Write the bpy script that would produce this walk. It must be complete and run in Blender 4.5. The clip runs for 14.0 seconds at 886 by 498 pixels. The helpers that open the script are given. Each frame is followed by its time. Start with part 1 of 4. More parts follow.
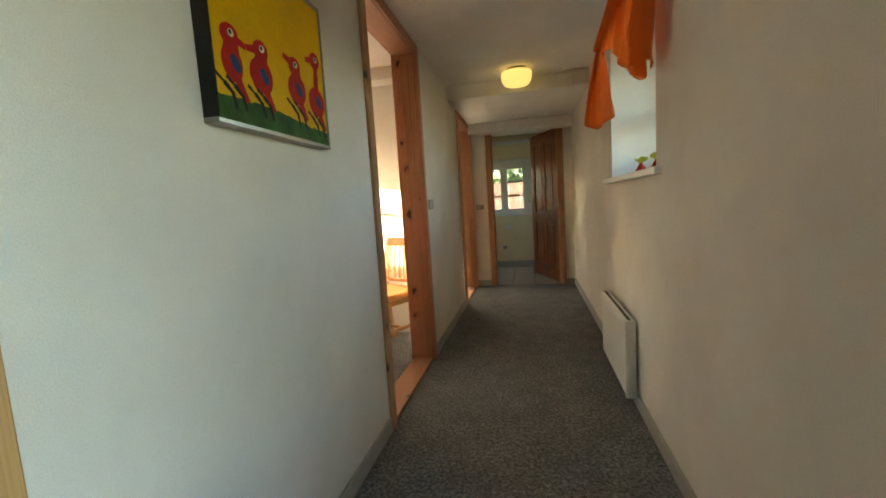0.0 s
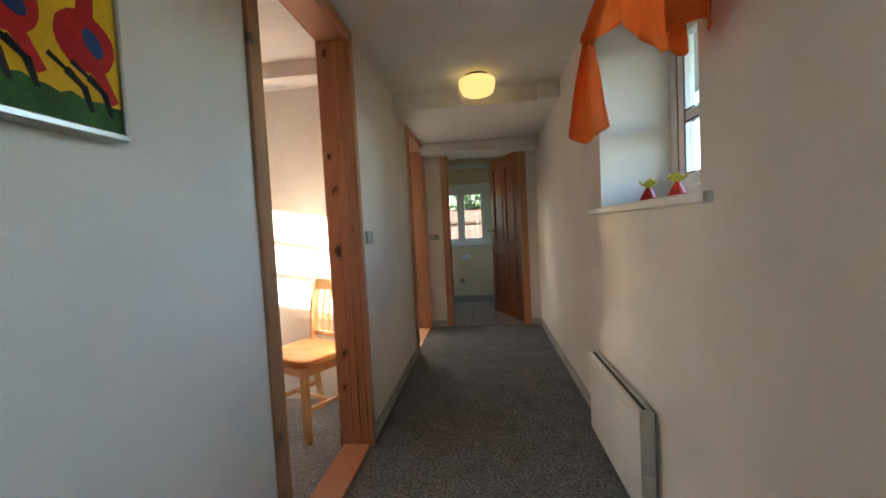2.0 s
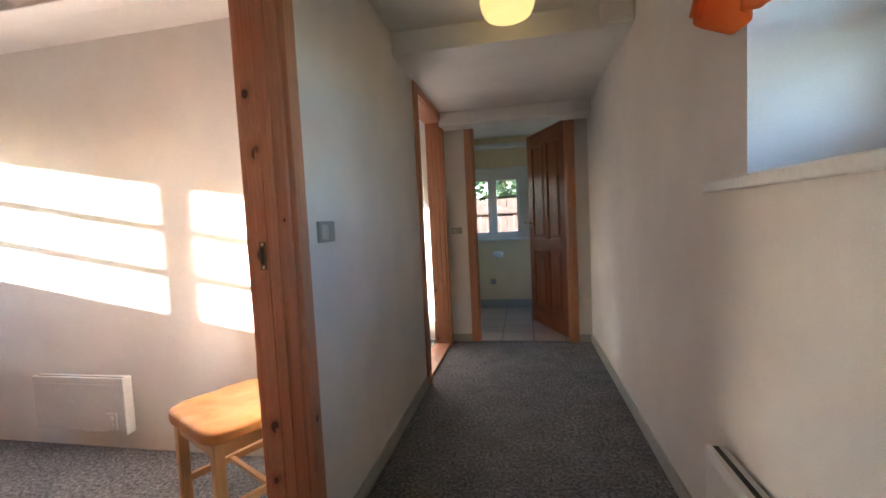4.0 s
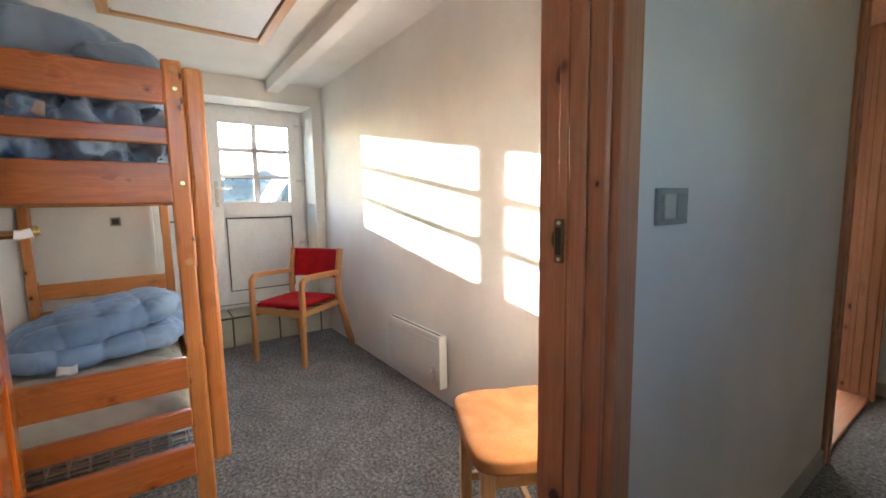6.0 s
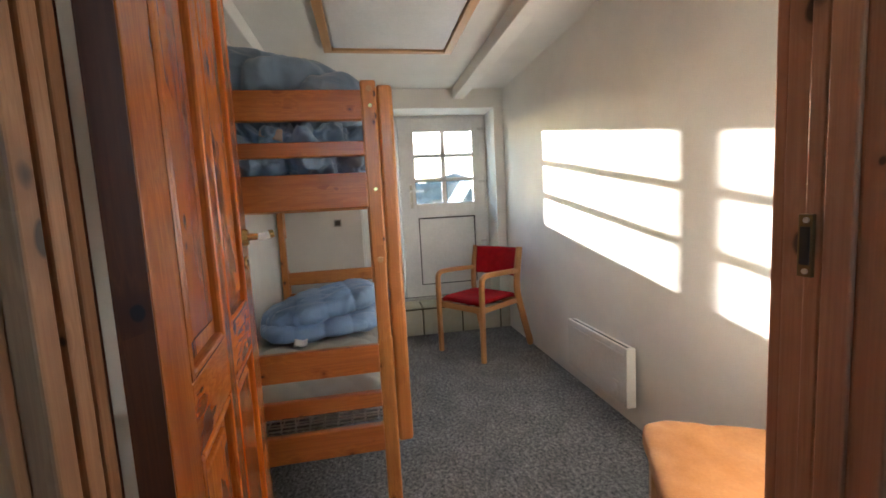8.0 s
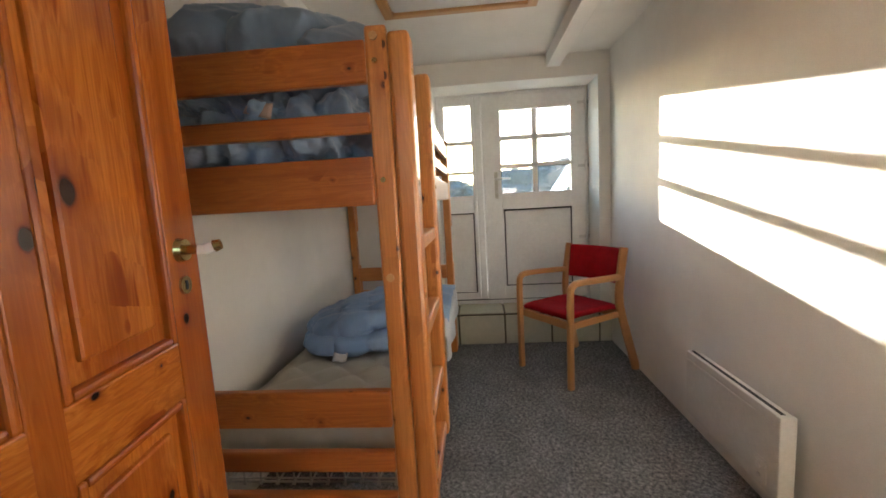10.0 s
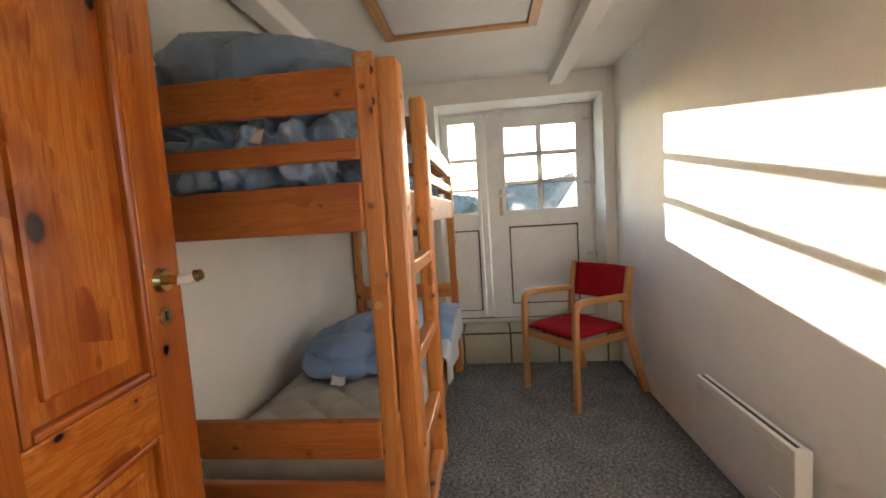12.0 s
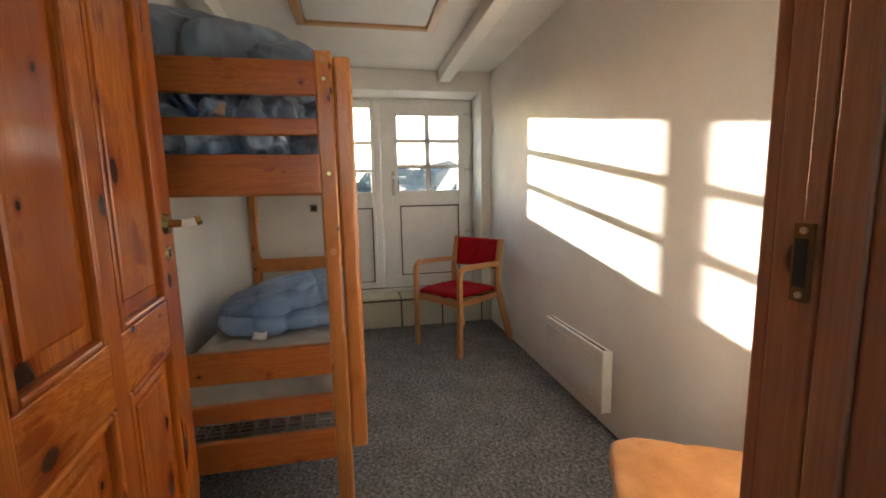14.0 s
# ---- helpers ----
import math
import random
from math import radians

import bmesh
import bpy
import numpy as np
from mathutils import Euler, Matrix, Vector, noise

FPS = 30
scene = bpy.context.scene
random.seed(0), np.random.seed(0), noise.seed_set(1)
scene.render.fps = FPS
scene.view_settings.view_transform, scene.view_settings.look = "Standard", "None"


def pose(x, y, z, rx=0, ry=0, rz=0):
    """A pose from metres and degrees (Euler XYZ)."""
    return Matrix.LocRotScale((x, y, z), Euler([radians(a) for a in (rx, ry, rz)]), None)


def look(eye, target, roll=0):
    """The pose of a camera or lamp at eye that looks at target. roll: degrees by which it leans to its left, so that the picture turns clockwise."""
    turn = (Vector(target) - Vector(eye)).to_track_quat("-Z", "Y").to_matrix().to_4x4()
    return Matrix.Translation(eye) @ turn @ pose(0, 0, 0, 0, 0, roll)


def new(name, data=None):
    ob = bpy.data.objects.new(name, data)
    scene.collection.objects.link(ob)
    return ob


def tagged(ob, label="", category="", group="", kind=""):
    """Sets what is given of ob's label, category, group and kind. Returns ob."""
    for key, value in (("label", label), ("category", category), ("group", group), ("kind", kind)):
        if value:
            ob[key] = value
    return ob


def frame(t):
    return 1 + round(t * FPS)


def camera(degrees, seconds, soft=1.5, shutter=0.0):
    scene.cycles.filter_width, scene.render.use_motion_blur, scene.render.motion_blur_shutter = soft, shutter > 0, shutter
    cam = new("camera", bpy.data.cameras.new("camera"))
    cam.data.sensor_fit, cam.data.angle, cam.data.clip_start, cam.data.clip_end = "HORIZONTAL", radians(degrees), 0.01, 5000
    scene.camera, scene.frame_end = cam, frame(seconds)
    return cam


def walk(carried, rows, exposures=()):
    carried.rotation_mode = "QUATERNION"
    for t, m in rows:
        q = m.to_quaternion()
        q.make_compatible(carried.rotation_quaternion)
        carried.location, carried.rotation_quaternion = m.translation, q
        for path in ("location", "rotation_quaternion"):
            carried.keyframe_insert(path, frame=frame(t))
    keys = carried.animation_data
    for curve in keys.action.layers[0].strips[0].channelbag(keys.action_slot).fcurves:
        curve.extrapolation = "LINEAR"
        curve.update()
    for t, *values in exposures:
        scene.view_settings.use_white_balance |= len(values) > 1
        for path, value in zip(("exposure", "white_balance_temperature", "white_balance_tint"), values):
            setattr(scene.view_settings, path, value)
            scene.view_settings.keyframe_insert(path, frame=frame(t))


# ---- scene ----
cam = camera(94.04, 14.0, soft=1.7)
PATH = [
    (0, 0.735, -2.829, 1.128, 12.12, -6.08, -3.56),
    (0.5, 0.738, -2.669, 1.144, 10.39, -4.80, -2.34),
    (1, 0.752, -2.509, 1.163, 8.93, -3.51, -1.76),
    (1.5, 0.698, -2.322, 1.173, 6.33, -2.84, -1.68),
    (2, 0.670, -2.116, 1.169, 5.78, -2.89, -2.94),
    (2.5, 0.703, -1.862, 1.171, 8.26, -3.13, -2.93),
    (2.7, 0.716, -1.774, 1.167, 8.62, -3.17, -3.09),
    (4.8, 0.646, -0.815, 1.150, 17.94, -4.89, -1.24),
    (5, 0.615, -0.755, 1.150, 22.13, -5.68, -0.44),
    (5.5, 0.516, -0.696, 1.157, 36.41, -6.15, -0.61),
    (6, 0.431, -0.648, 1.153, 54.73, -6.39, -0.99),
    (6.5, 0.418, -0.646, 1.159, 70.16, -6.21, -1.24),
    (7, 0.438, -0.622, 1.161, 76.63, -5.83, -1.55),
    (7.2, 0.447, -0.613, 1.163, 77.89, -5.82, -2.12),
    (9.3, 0.068, -0.471, 1.140, 84.44, -7.17, -3.05),
    (9.5, 0.017, -0.429, 1.150, 88.21, -7.64, -2.74),
    (10, -0.059, -0.337, 1.171, 94.98, -6.88, -3.27),
    (10.5, -0.101, -0.295, 1.196, 99.06, -5.13, -3.07),
    (11, -0.118, -0.279, 1.211, 100.27, -3.62, -3.33),
    (11.5, -0.113, -0.277, 1.211, 99.76, -3.36, -3.88),
    (12, -0.091, -0.286, 1.195, 96.39, -4.85, -3.62),
    (12.5, -0.045, -0.321, 1.176, 90.89, -6.22, -3.19),
    (13, 0.033, -0.393, 1.162, 85.01, -7.42, -1.96),
    (13.5, 0.132, -0.440, 1.159, 80.59, -8.07, -1.95),
    (14, 0.265, -0.468, 1.158, 78.89, -7.65, -1.19),
]
EXPOSURES = [(0.0, 4.88, 9200, 13), (0.5, 4.95, 8900, 12), (1.0, 4.93, 8300, 14), (1.5, 4.58, 7500, 16), (2.0, 4.88, 7250, 19), (2.5, 4.93, 7050, 24), (5.0, 4.98, 6500, 20),
             (5.5, 4.93, 6450, 17), (6.0, 4.72, 6400, 14), (7.0, 4.36, 6200, 11), (9.5, 3.97, 6850, 13), (11.0, 3.98, 6950, 14), (12.5, 3.97, 7100, 15), (14.0, 3.80, 7250, 15)]
walk(cam, [(t, pose(x, y, z, 90 + pitch, 0, yaw) @ pose(0, 0, 0, 0, 0, roll)) for t, x, y, z, yaw, pitch, roll in PATH], EXPOSURES)

# ---- light: low sun through the glazed door, sky through the windows ----
SUN = Vector((1.0, 0.2, -0.183)).normalized()
world = bpy.data.worlds.new("sky")
scene.world = world
world.use_nodes = True
wn = world.node_tree
sky = wn.nodes.new("ShaderNodeTexSky")
sky.sky_type = "NISHITA"
sky.sun_disc = False
sky.ozone_density = 3.0
sky.sun_elevation = math.asin(-SUN.z)
sky.sun_rotation = math.atan2(-SUN.x, -SUN.y)
wn.links.new(sky.outputs[0], wn.nodes["Background"].inputs[0])
wn.nodes["Background"].inputs[1].default_value = 0.15
sun_data = bpy.data.lights.new("sun", "SUN")
sun_data.energy, sun_data.angle, sun_data.color = 3.5, radians(0.5), (1.0, 0.945, 0.87)
sun = new("sun", sun_data)
sun.matrix_world = look((-20, -4, 6), Vector((-20, -4, 6)) + SUN)

# ---- materials ----
def material(name, rough=0.6, metal=0.0, color=(0.5, 0.5, 0.5), spec=0.5):
    m = bpy.data.materials.new(name)
    m.use_nodes = True
    b = m.node_tree.nodes["Principled BSDF"]
    b.inputs["Roughness"].default_value, b.inputs["Metallic"].default_value = rough, metal
    b.inputs["Base Color"].default_value = (*color, 1)
    b.inputs["Specular IOR Level"].default_value = spec
    return m, m.node_tree, b


def add(nt, kind, **values):
    n = nt.nodes.new(kind)
    for key, value in values.items():
        n.inputs[key.replace("_", " ")].default_value = value
    return n


def ramp(nt, src, stops):
    r = nt.nodes.new("ShaderNodeValToRGB")
    els = r.color_ramp.elements
    while len(els) < len(stops):
        els.new(0.5)
    for e, (at, col) in zip(els, stops):
        e.position, e.color = at, (*col, 1)
    nt.links.new(src, r.inputs[0])
    return r.outputs[0]


def blend(nt, fac, a, b, mode="MIX"):
    m = nt.nodes.new("ShaderNodeMix")
    m.data_type, m.blend_type = "RGBA", mode
    for value, slot in ((fac, 0), (a, 6), (b, 7)):
        if hasattr(value, "is_linked"):
            nt.links.new(value, m.inputs[slot])
        else:
            m.inputs[slot].default_value = value if slot == 0 else (*value, 1)
    return m.outputs[2]


def bump(nt, b, height, strength=0.2, distance=0.01):
    n = add(nt, "ShaderNodeBump", Strength=strength, Distance=distance)
    nt.links.new(height, n.inputs["Height"])
    nt.links.new(n.outputs[0], b.inputs["Normal"])


def coords(nt, scale=(1, 1, 1), shift=True):
    tc = nt.nodes.new("ShaderNodeTexCoord")
    mp = nt.nodes.new("ShaderNodeMapping")
    mp.inputs["Scale"].default_value = scale
    nt.links.new(tc.outputs["Object"], mp.inputs["Vector"])
    if shift:
        info = nt.nodes.new("ShaderNodeObjectInfo")
        mul = nt.nodes.new("ShaderNodeVectorMath")
        mul.operation = "SCALE"
        mul.inputs[0].default_value = (7.3, 5.1, 9.7)
        nt.links.new(info.outputs["Random"], mul.inputs["Scale"])
        nt.links.new(mul.outputs[0], mp.inputs["Location"])
    return mp.outputs[0]


def paint(name, color, rough=0.7, grain=260, strength=0.25):
    """Painted woodchip paper: grain, soft stains."""
    m, nt, b = material(name, rough, 0, color, 0.3)
    v = coords(nt, shift=False)
    fine = add(nt, "ShaderNodeTexNoise", Scale=grain, Detail=3.0, Roughness=0.6)
    wide = add(nt, "ShaderNodeTexNoise", Scale=1.7, Detail=4.0, Roughness=0.6)
    for n in (fine, wide):
        nt.links.new(v, n.inputs["Vector"])
    dim = tuple(c * 0.88 for c in color)
    col = ramp(nt, wide.outputs[0], [(0.35, dim), (0.65, color)])
    spec = ramp(nt, fine.outputs[0], [(0.3, (0.92, 0.92, 0.92)), (0.7, (1, 1, 1))])
    nt.links.new(blend(nt, 1.0, col, spec, "MULTIPLY"), b.inputs["Base Color"])
    bump(nt, b, fine.outputs[0], strength, 0.004)
    return m


def pine(name, axis, light, dark, knot, rough=0.32, knots=1.0, dense=12.0, coat=0.25):
    """Lacquered pine: long wavy grain along one axis, dark knots of uneven size."""
    m, nt, b = material(name, rough)
    k = {"x": 0, "y": 1, "z": 2}[axis]

    def along(across, length):
        s = [across, across, across]
        s[k] = length
        return coords(nt, s)

    def tex(vec, scale=1.0, detail=3.0, roughness=0.55, distortion=0.0):
        n = add(nt, "ShaderNodeTexNoise", Scale=scale, Detail=detail, Roughness=roughness, Distortion=distortion)
        nt.links.new(vec, n.inputs["Vector"])
        return n

    def calc(op, p, q):
        n = nt.nodes.new("ShaderNodeMath")
        n.operation = op
        for value, slot in ((p, 0), (q, 1)):
            if hasattr(value, "is_linked"):
                nt.links.new(value, n.inputs[slot])
            else:
                n.inputs[slot].default_value = value
        return n.outputs[0]

    kv = along(dense, dense * 0.72)
    warp = tex(kv, 2.2, 2.0)
    vor = add(nt, "ShaderNodeTexVoronoi", Scale=1.0)
    nt.links.new(blend(nt, 0.09, kv, warp.outputs["Color"]), vor.inputs["Vector"])
    size = nt.nodes.new("ShaderNodeSeparateColor")
    nt.links.new(vor.outputs["Color"], size.inputs[0])
    radius = calc("ADD", calc("MULTIPLY", calc("POWER", size.outputs[0], 2.0), 0.15 * knots), 0.025 * knots)
    reach = calc("DIVIDE", vor.outputs["Distance"], radius)
    mid = tuple(0.5 * p + 0.5 * q for p, q in zip(light, dark))
    # growth rings flow round the knots
    rings = tex(blend(nt, 0.5, along(20.0, 0.9), along(9.0, 1.6)), 1.0, 5.0, 0.6, 1.4)
    flow = calc("ADD", rings.outputs[0], calc("MULTIPLY", calc("SUBTRACT", 4.0, calc("MINIMUM", reach, 4.0)), 0.055))
    col = ramp(nt, flow, [(0.28, dark), (0.38, light), (0.45, mid), (0.50, light), (0.57, mid), (0.62, light), (0.72, dark)])
    wide = tex(along(7.0, 1.3), 1.0, 3.0)
    warm = tuple(0.2 * p + 0.8 * q for p, q in zip(light, dark))
    col = blend(nt, ramp(nt, wide.outputs[0], [(0.42, (0, 0, 0)), (0.64, (1, 1, 1))]), col, warm)
    fine = tex(along(260.0, 3.0), 1.0, 2.0)
    col = blend(nt, 0.32, col, ramp(nt, fine.outputs[0], [(0.36, (0.62, 0.52, 0.44)), (0.6, (1, 1, 1))]), "MULTIPLY")
    fleck = tex(along(60.0, 4.0), 1.0, 2.0)
    col = blend(nt, ramp(nt, fleck.outputs[0], [(0.66, (0, 0, 0)), (0.74, (0.5, 0.5, 0.5))]), col, dark)
    near = calc("MULTIPLY", reach, 0.25)
    halo = ramp(nt, near, [(0.22, (0.95, 0.95, 0.95)), (0.34, (0.45, 0.45, 0.45)), (0.62, (0, 0, 0))])
    col = blend(nt, halo, col, tuple(0.8 * c for c in dark))
    core = ramp(nt, near, [(0.0, (1, 1, 1)), (0.19, (1, 1, 1)), (0.255, (0, 0, 0))])
    col = blend(nt, core, col, blend(nt, warp.outputs[0], knot, tuple(0.3 * c for c in knot)))
    nt.links.new(col, b.inputs["Base Color"])
    b.inputs["Coat Weight"].default_value = coat
    b.inputs["Coat Roughness"].default_value = 0.18
    bump(nt, b, fine.outputs[0], 0.07, 0.003)
    return m


def pines(name, light, dark, knot, rough=0.32, knots=1.0, dense=12.0, coat=0.25):
    return {a: pine(name + "_" + a, a, light, dark, knot, rough, knots, dense, coat) for a in "xyz"}


WALL = paint("wall_paint", (0.795, 0.750, 0.684))
ROOM = paint("room_paint", (0.86, 0.845, 0.79))
CREAM = paint("cream_paint", (0.84, 0.70, 0.46))
CEIL = paint("ceiling_paint", (0.87, 0.855, 0.81), grain=120, strength=0.12)
SKIRT = paint("skirting_paint", (0.42, 0.41, 0.37), 0.5, 90, 0.08)
WHITE = paint("white_enamel", (0.80, 0.80, 0.78), 0.35, 60, 0.03)
HEAT = paint("heater_enamel", (0.76, 0.75, 0.70), 0.4, 60, 0.03)
PVC = paint("white_plastic", (0.85, 0.85, 0.83), 0.3, 40, 0.02)
DOORWOOD = pines("door_pine", (0.60, 0.190, 0.027), (0.29, 0.054, 0.007), (0.030, 0.008, 0.003), 0.27, 1.6, 12.5, 0.2)
ENDWOOD = pines("stained_pine", (0.42, 0.128, 0.040), (0.25, 0.060, 0.019), (0.04, 0.011, 0.004), 0.35, 1.0, 11.0, 0.15)
# dark pine that puts shade into the colour of the near jamb and hinge edges
SHADEWOOD = pines("shade_pine", (0.20, 0.056, 0.015), (0.12, 0.030, 0.008), (0.03, 0.010, 0.005), 0.5, 0.6, 11.0, 0.0)
TRIMWOOD = pines("frame_pine", (0.55, 0.258, 0.140), (0.43, 0.178, 0.090), (0.10, 0.034, 0.014), 0.5, 0.9, 9.0, 0.05)
BEDWOOD = pines("bed_pine", (0.71, 0.305, 0.088), (0.47, 0.155, 0.036), (0.09, 0.020, 0.006), 0.32, 1.5, 21.0, 0.18)
# darker copy of bed_pine, the near end's shade put into its colour
SHADEDRAIL = pines("shaded_rail_pine", (0.50, 0.165, 0.040), (0.31, 0.080, 0.017), (0.05, 0.012, 0.004), 0.32, 1.25, 18.5, 0.18)
# near jamb's copy of frame_pine, with the daylight there put into its tone
PALEWOOD = pines("daylit_frame_pine", (0.48, 0.245, 0.118), (0.34, 0.155, 0.070), (0.11, 0.066, 0.044), 0.55, 1.15, 11.0, 0.0)
CHAIRWOOD = pines("warm_beech", (0.52, 0.255, 0.098), (0.43, 0.190, 0.066), (0.32, 0.14, 0.05), 0.35, 0.04, 12.0, 0.15)
BEECH = pines("beech", (0.62, 0.36, 0.16), (0.53, 0.28, 0.11), (0.45, 0.22, 0.09), 0.35, 0.04, 12.0, 0.15)


def carpet():
    m, nt, b = material("carpet", 0.95, 0, (0.1, 0.1, 0.1), 0.1)
    v = coords(nt, shift=False)
    a = add(nt, "ShaderNodeTexNoise", Scale=62.0, Detail=6.0, Roughness=0.85)
    c = add(nt, "ShaderNodeTexNoise", Scale=420.0, Detail=2.0)
    w = add(nt, "ShaderNodeTexNoise", Scale=6.0, Detail=6.0, Roughness=0.7)
    for n in (a, c, w):
        nt.links.new(v, n.inputs["Vector"])
    col = ramp(nt, a.outputs[0], [(0.37, (0.055, 0.058, 0.064)), (0.49, (0.235, 0.242, 0.245)), (0.58, (0.42, 0.42, 0.41)), (0.66, (0.66, 0.66, 0.63))])
    col = blend(nt, 0.6, col, ramp(nt, c.outputs[0], [(0.35, (0.5, 0.5, 0.52)), (0.65, (1, 1, 1))]), "MULTIPLY")
    col = blend(nt, 1.0, col, ramp(nt, w.outputs[0], [(0.35, (0.72, 0.72, 0.73)), (0.65, (1.05, 1.05, 1.05))]), "MULTIPLY")
    nt.links.new(col, b.inputs["Base Color"])
    bump(nt, b, c.outputs[0], 0.7, 0.006)
    return m


CARPET = carpet()


def cloth(name, color, dark, scale=3.0, weave=500, rough=0.85, sheen=0.2, crease=0.0):
    m, nt, b = material(name, rough, 0, color, 0.2)
    v = coords(nt)
    a = add(nt, "ShaderNodeTexNoise", Scale=scale, Detail=5.0, Roughness=0.65)
    f = add(nt, "ShaderNodeTexNoise", Scale=float(weave), Detail=2.0)
    for n in (a, f):
        nt.links.new(v, n.inputs["Vector"])
    col = ramp(nt, a.outputs[0], [(0.3, dark), (0.7, color)])
    col = blend(nt, 0.5, col, ramp(nt, f.outputs[0], [(0.3, (0.8, 0.8, 0.8)), (0.7, (1, 1, 1))]), "MULTIPLY")
    nt.links.new(col, b.inputs["Base Color"])
    b.inputs["Sheen Weight"].default_value = sheen
    bump(nt, b, f.outputs[0], 0.25, 0.002)
    if crease:
        c = add(nt, "ShaderNodeTexNoise", Scale=11.0, Detail=2.0, Roughness=0.5, Distortion=1.6)
        c.noise_type = "RIDGED_MULTIFRACTAL"
        nt.links.new(v, c.inputs["Vector"])
        bump(nt, b, c.outputs[0], crease, 0.012)
    return m


BLUE = cloth("blue_cotton", (0.27, 0.41, 0.62), (0.22, 0.34, 0.53), 3.0, 500, 0.6, 0.2, 0.35)
GREYBLUE = cloth("grey_blue_cotton", (0.27, 0.37, 0.50), (0.21, 0.295, 0.41), 3.0, 500, 0.5, 0.2, 0.45)
SHEET = cloth("light_blue_sheet", (0.30, 0.45, 0.66), (0.24, 0.37, 0.57))
TICK = cloth("grey_ticking", (0.46, 0.445, 0.385), (0.38, 0.365, 0.315), 6)
PALE = cloth("white_ticking", (0.62, 0.63, 0.64), (0.5, 0.52, 0.54), 6)
RED = cloth("red_wool", (0.40, 0.006, 0.012), (0.27, 0.003, 0.007), 14, 350, 0.9, 0.0)
TAN = cloth("tan_leather", (0.50, 0.232, 0.078), (0.38, 0.145, 0.038), 9, 160, 0.45, 0.0)
STEEL, _, _ = material("steel", 0.3, 1.0, (0.6, 0.6, 0.58))
OLDBRASS, _, _ = material("tarnished_brass", 0.45, 0.9, (0.20, 0.13, 0.06))
BRASS, _, _ = material("brass", 0.25, 1.0, (0.62, 0.44, 0.18))
SILVER, _, _ = material("silver_frame", 0.32, 1.0, (0.36, 0.35, 0.32))
PORC, _, _ = material("porcelain", 0.15, 0, (0.82, 0.80, 0.74))
BLACK, _, _ = material("black_rubber", 0.6, 0, (0.015, 0.015, 0.015))
DARKIRON, _, _ = material("dark_iron", 0.5, 0.6, (0.06, 0.05, 0.04))
GREYPL = paint("grey_plastic", (0.34, 0.33, 0.29), 0.4, 60, 0.02)
BEIGE = paint("beige_plastic", (0.55, 0.53, 0.45), 0.4, 60, 0.02)
YELLOW = cloth("yellow_paint", (0.82, 0.47, 0.012), (0.70, 0.36, 0.01), 4, 120, 0.6, 0)
GREEN = cloth("green_paint", (0.035, 0.13, 0.025), (0.012, 0.05, 0.014), 16, 120, 0.6, 0)
REDPAINT = cloth("red_paint", (0.55, 0.012, 0.010), (0.38, 0.006, 0.008), 22, 120, 0.6, 0)
BLUEPAINT = cloth("blue_paint", (0.035, 0.07, 0.22), (0.02, 0.04, 0.13), 20, 120, 0.6, 0)
BLACKPAINT = cloth("black_paint", (0.02, 0.015, 0.012), (0.01, 0.01, 0.01), 20, 120, 0.6, 0)
WHITEPAINT = cloth("white_paint", (0.75, 0.73, 0.66), (0.6, 0.6, 0.55), 20, 120, 0.6, 0)
TAG = cloth("white_label", (0.78, 0.77, 0.74), (0.68, 0.67, 0.65), 20)
PEACH = cloth("peach_label", (0.62, 0.44, 0.34), (0.52, 0.36, 0.28), 20)
REDGLASS, _, _rg = material("red_glass", 0.12, 0, (0.80, 0.045, 0.03))
_rg.inputs["Transmission Weight"].default_value = 0.45
YELGLASS, _, _yg = material("yellow_glass", 0.12, 0, (0.80, 0.70, 0.10))
_yg.inputs["Transmission Weight"].default_value = 0.5


def sheer():
    m, nt, b = material("orange_voile", 0.7, 0, (0.85, 0.22, 0.06), 0.2)
    f = add(nt, "ShaderNodeTexNoise", Scale=700.0, Detail=1.0)
    nt.links.new(coords(nt, shift=False), f.inputs["Vector"])
    nt.links.new(ramp(nt, f.outputs[0], [(0.3, (0.80, 0.17, 0.04)), (0.7, (0.90, 0.26, 0.08))]), b.inputs["Base Color"])
    tr = add(nt, "ShaderNodeBsdfTranslucent", Color=(0.95, 0.30, 0.08, 1))
    cl = add(nt, "ShaderNodeBsdfTransparent", Color=(1.0, 0.75, 0.5, 1))
    m1 = add(nt, "ShaderNodeMixShader", Fac=0.5)
    m2 = add(nt, "ShaderNodeMixShader", Fac=0.28)
    nt.links.new(b.outputs[0], m1.inputs[1])
    nt.links.new(tr.outputs[0], m1.inputs[2])
    nt.links.new(m1.outputs[0], m2.inputs[1])
    nt.links.new(cl.outputs[0], m2.inputs[2])
    nt.links.new(m2.outputs[0], nt.nodes["Material Output"].inputs[0])
    return m


VOILE = sheer()


def glass():
    m, nt, b = material("window_glass", 0.05)
    cl = add(nt, "ShaderNodeBsdfTransparent", Color=(0.95, 0.97, 0.96, 1))
    gl = add(nt, "ShaderNodeBsdfGlossy", Roughness=0.02)
    mx = add(nt, "ShaderNodeMixShader", Fac=0.06)
    nt.links.new(cl.outputs[0], mx.inputs[1])
    nt.links.new(gl.outputs[0], mx.inputs[2])
    nt.links.new(mx.outputs[0], nt.nodes["Material Output"].inputs[0])
    return m


GLASS = glass()


def glow(name, color, power):
    m, nt, b = material(name, 0.3, 0, (0.9, 0.85, 0.7))
    b.inputs["Emission Color"].default_value = (*color, 1)
    b.inputs["Emission Strength"].default_value = power
    return m


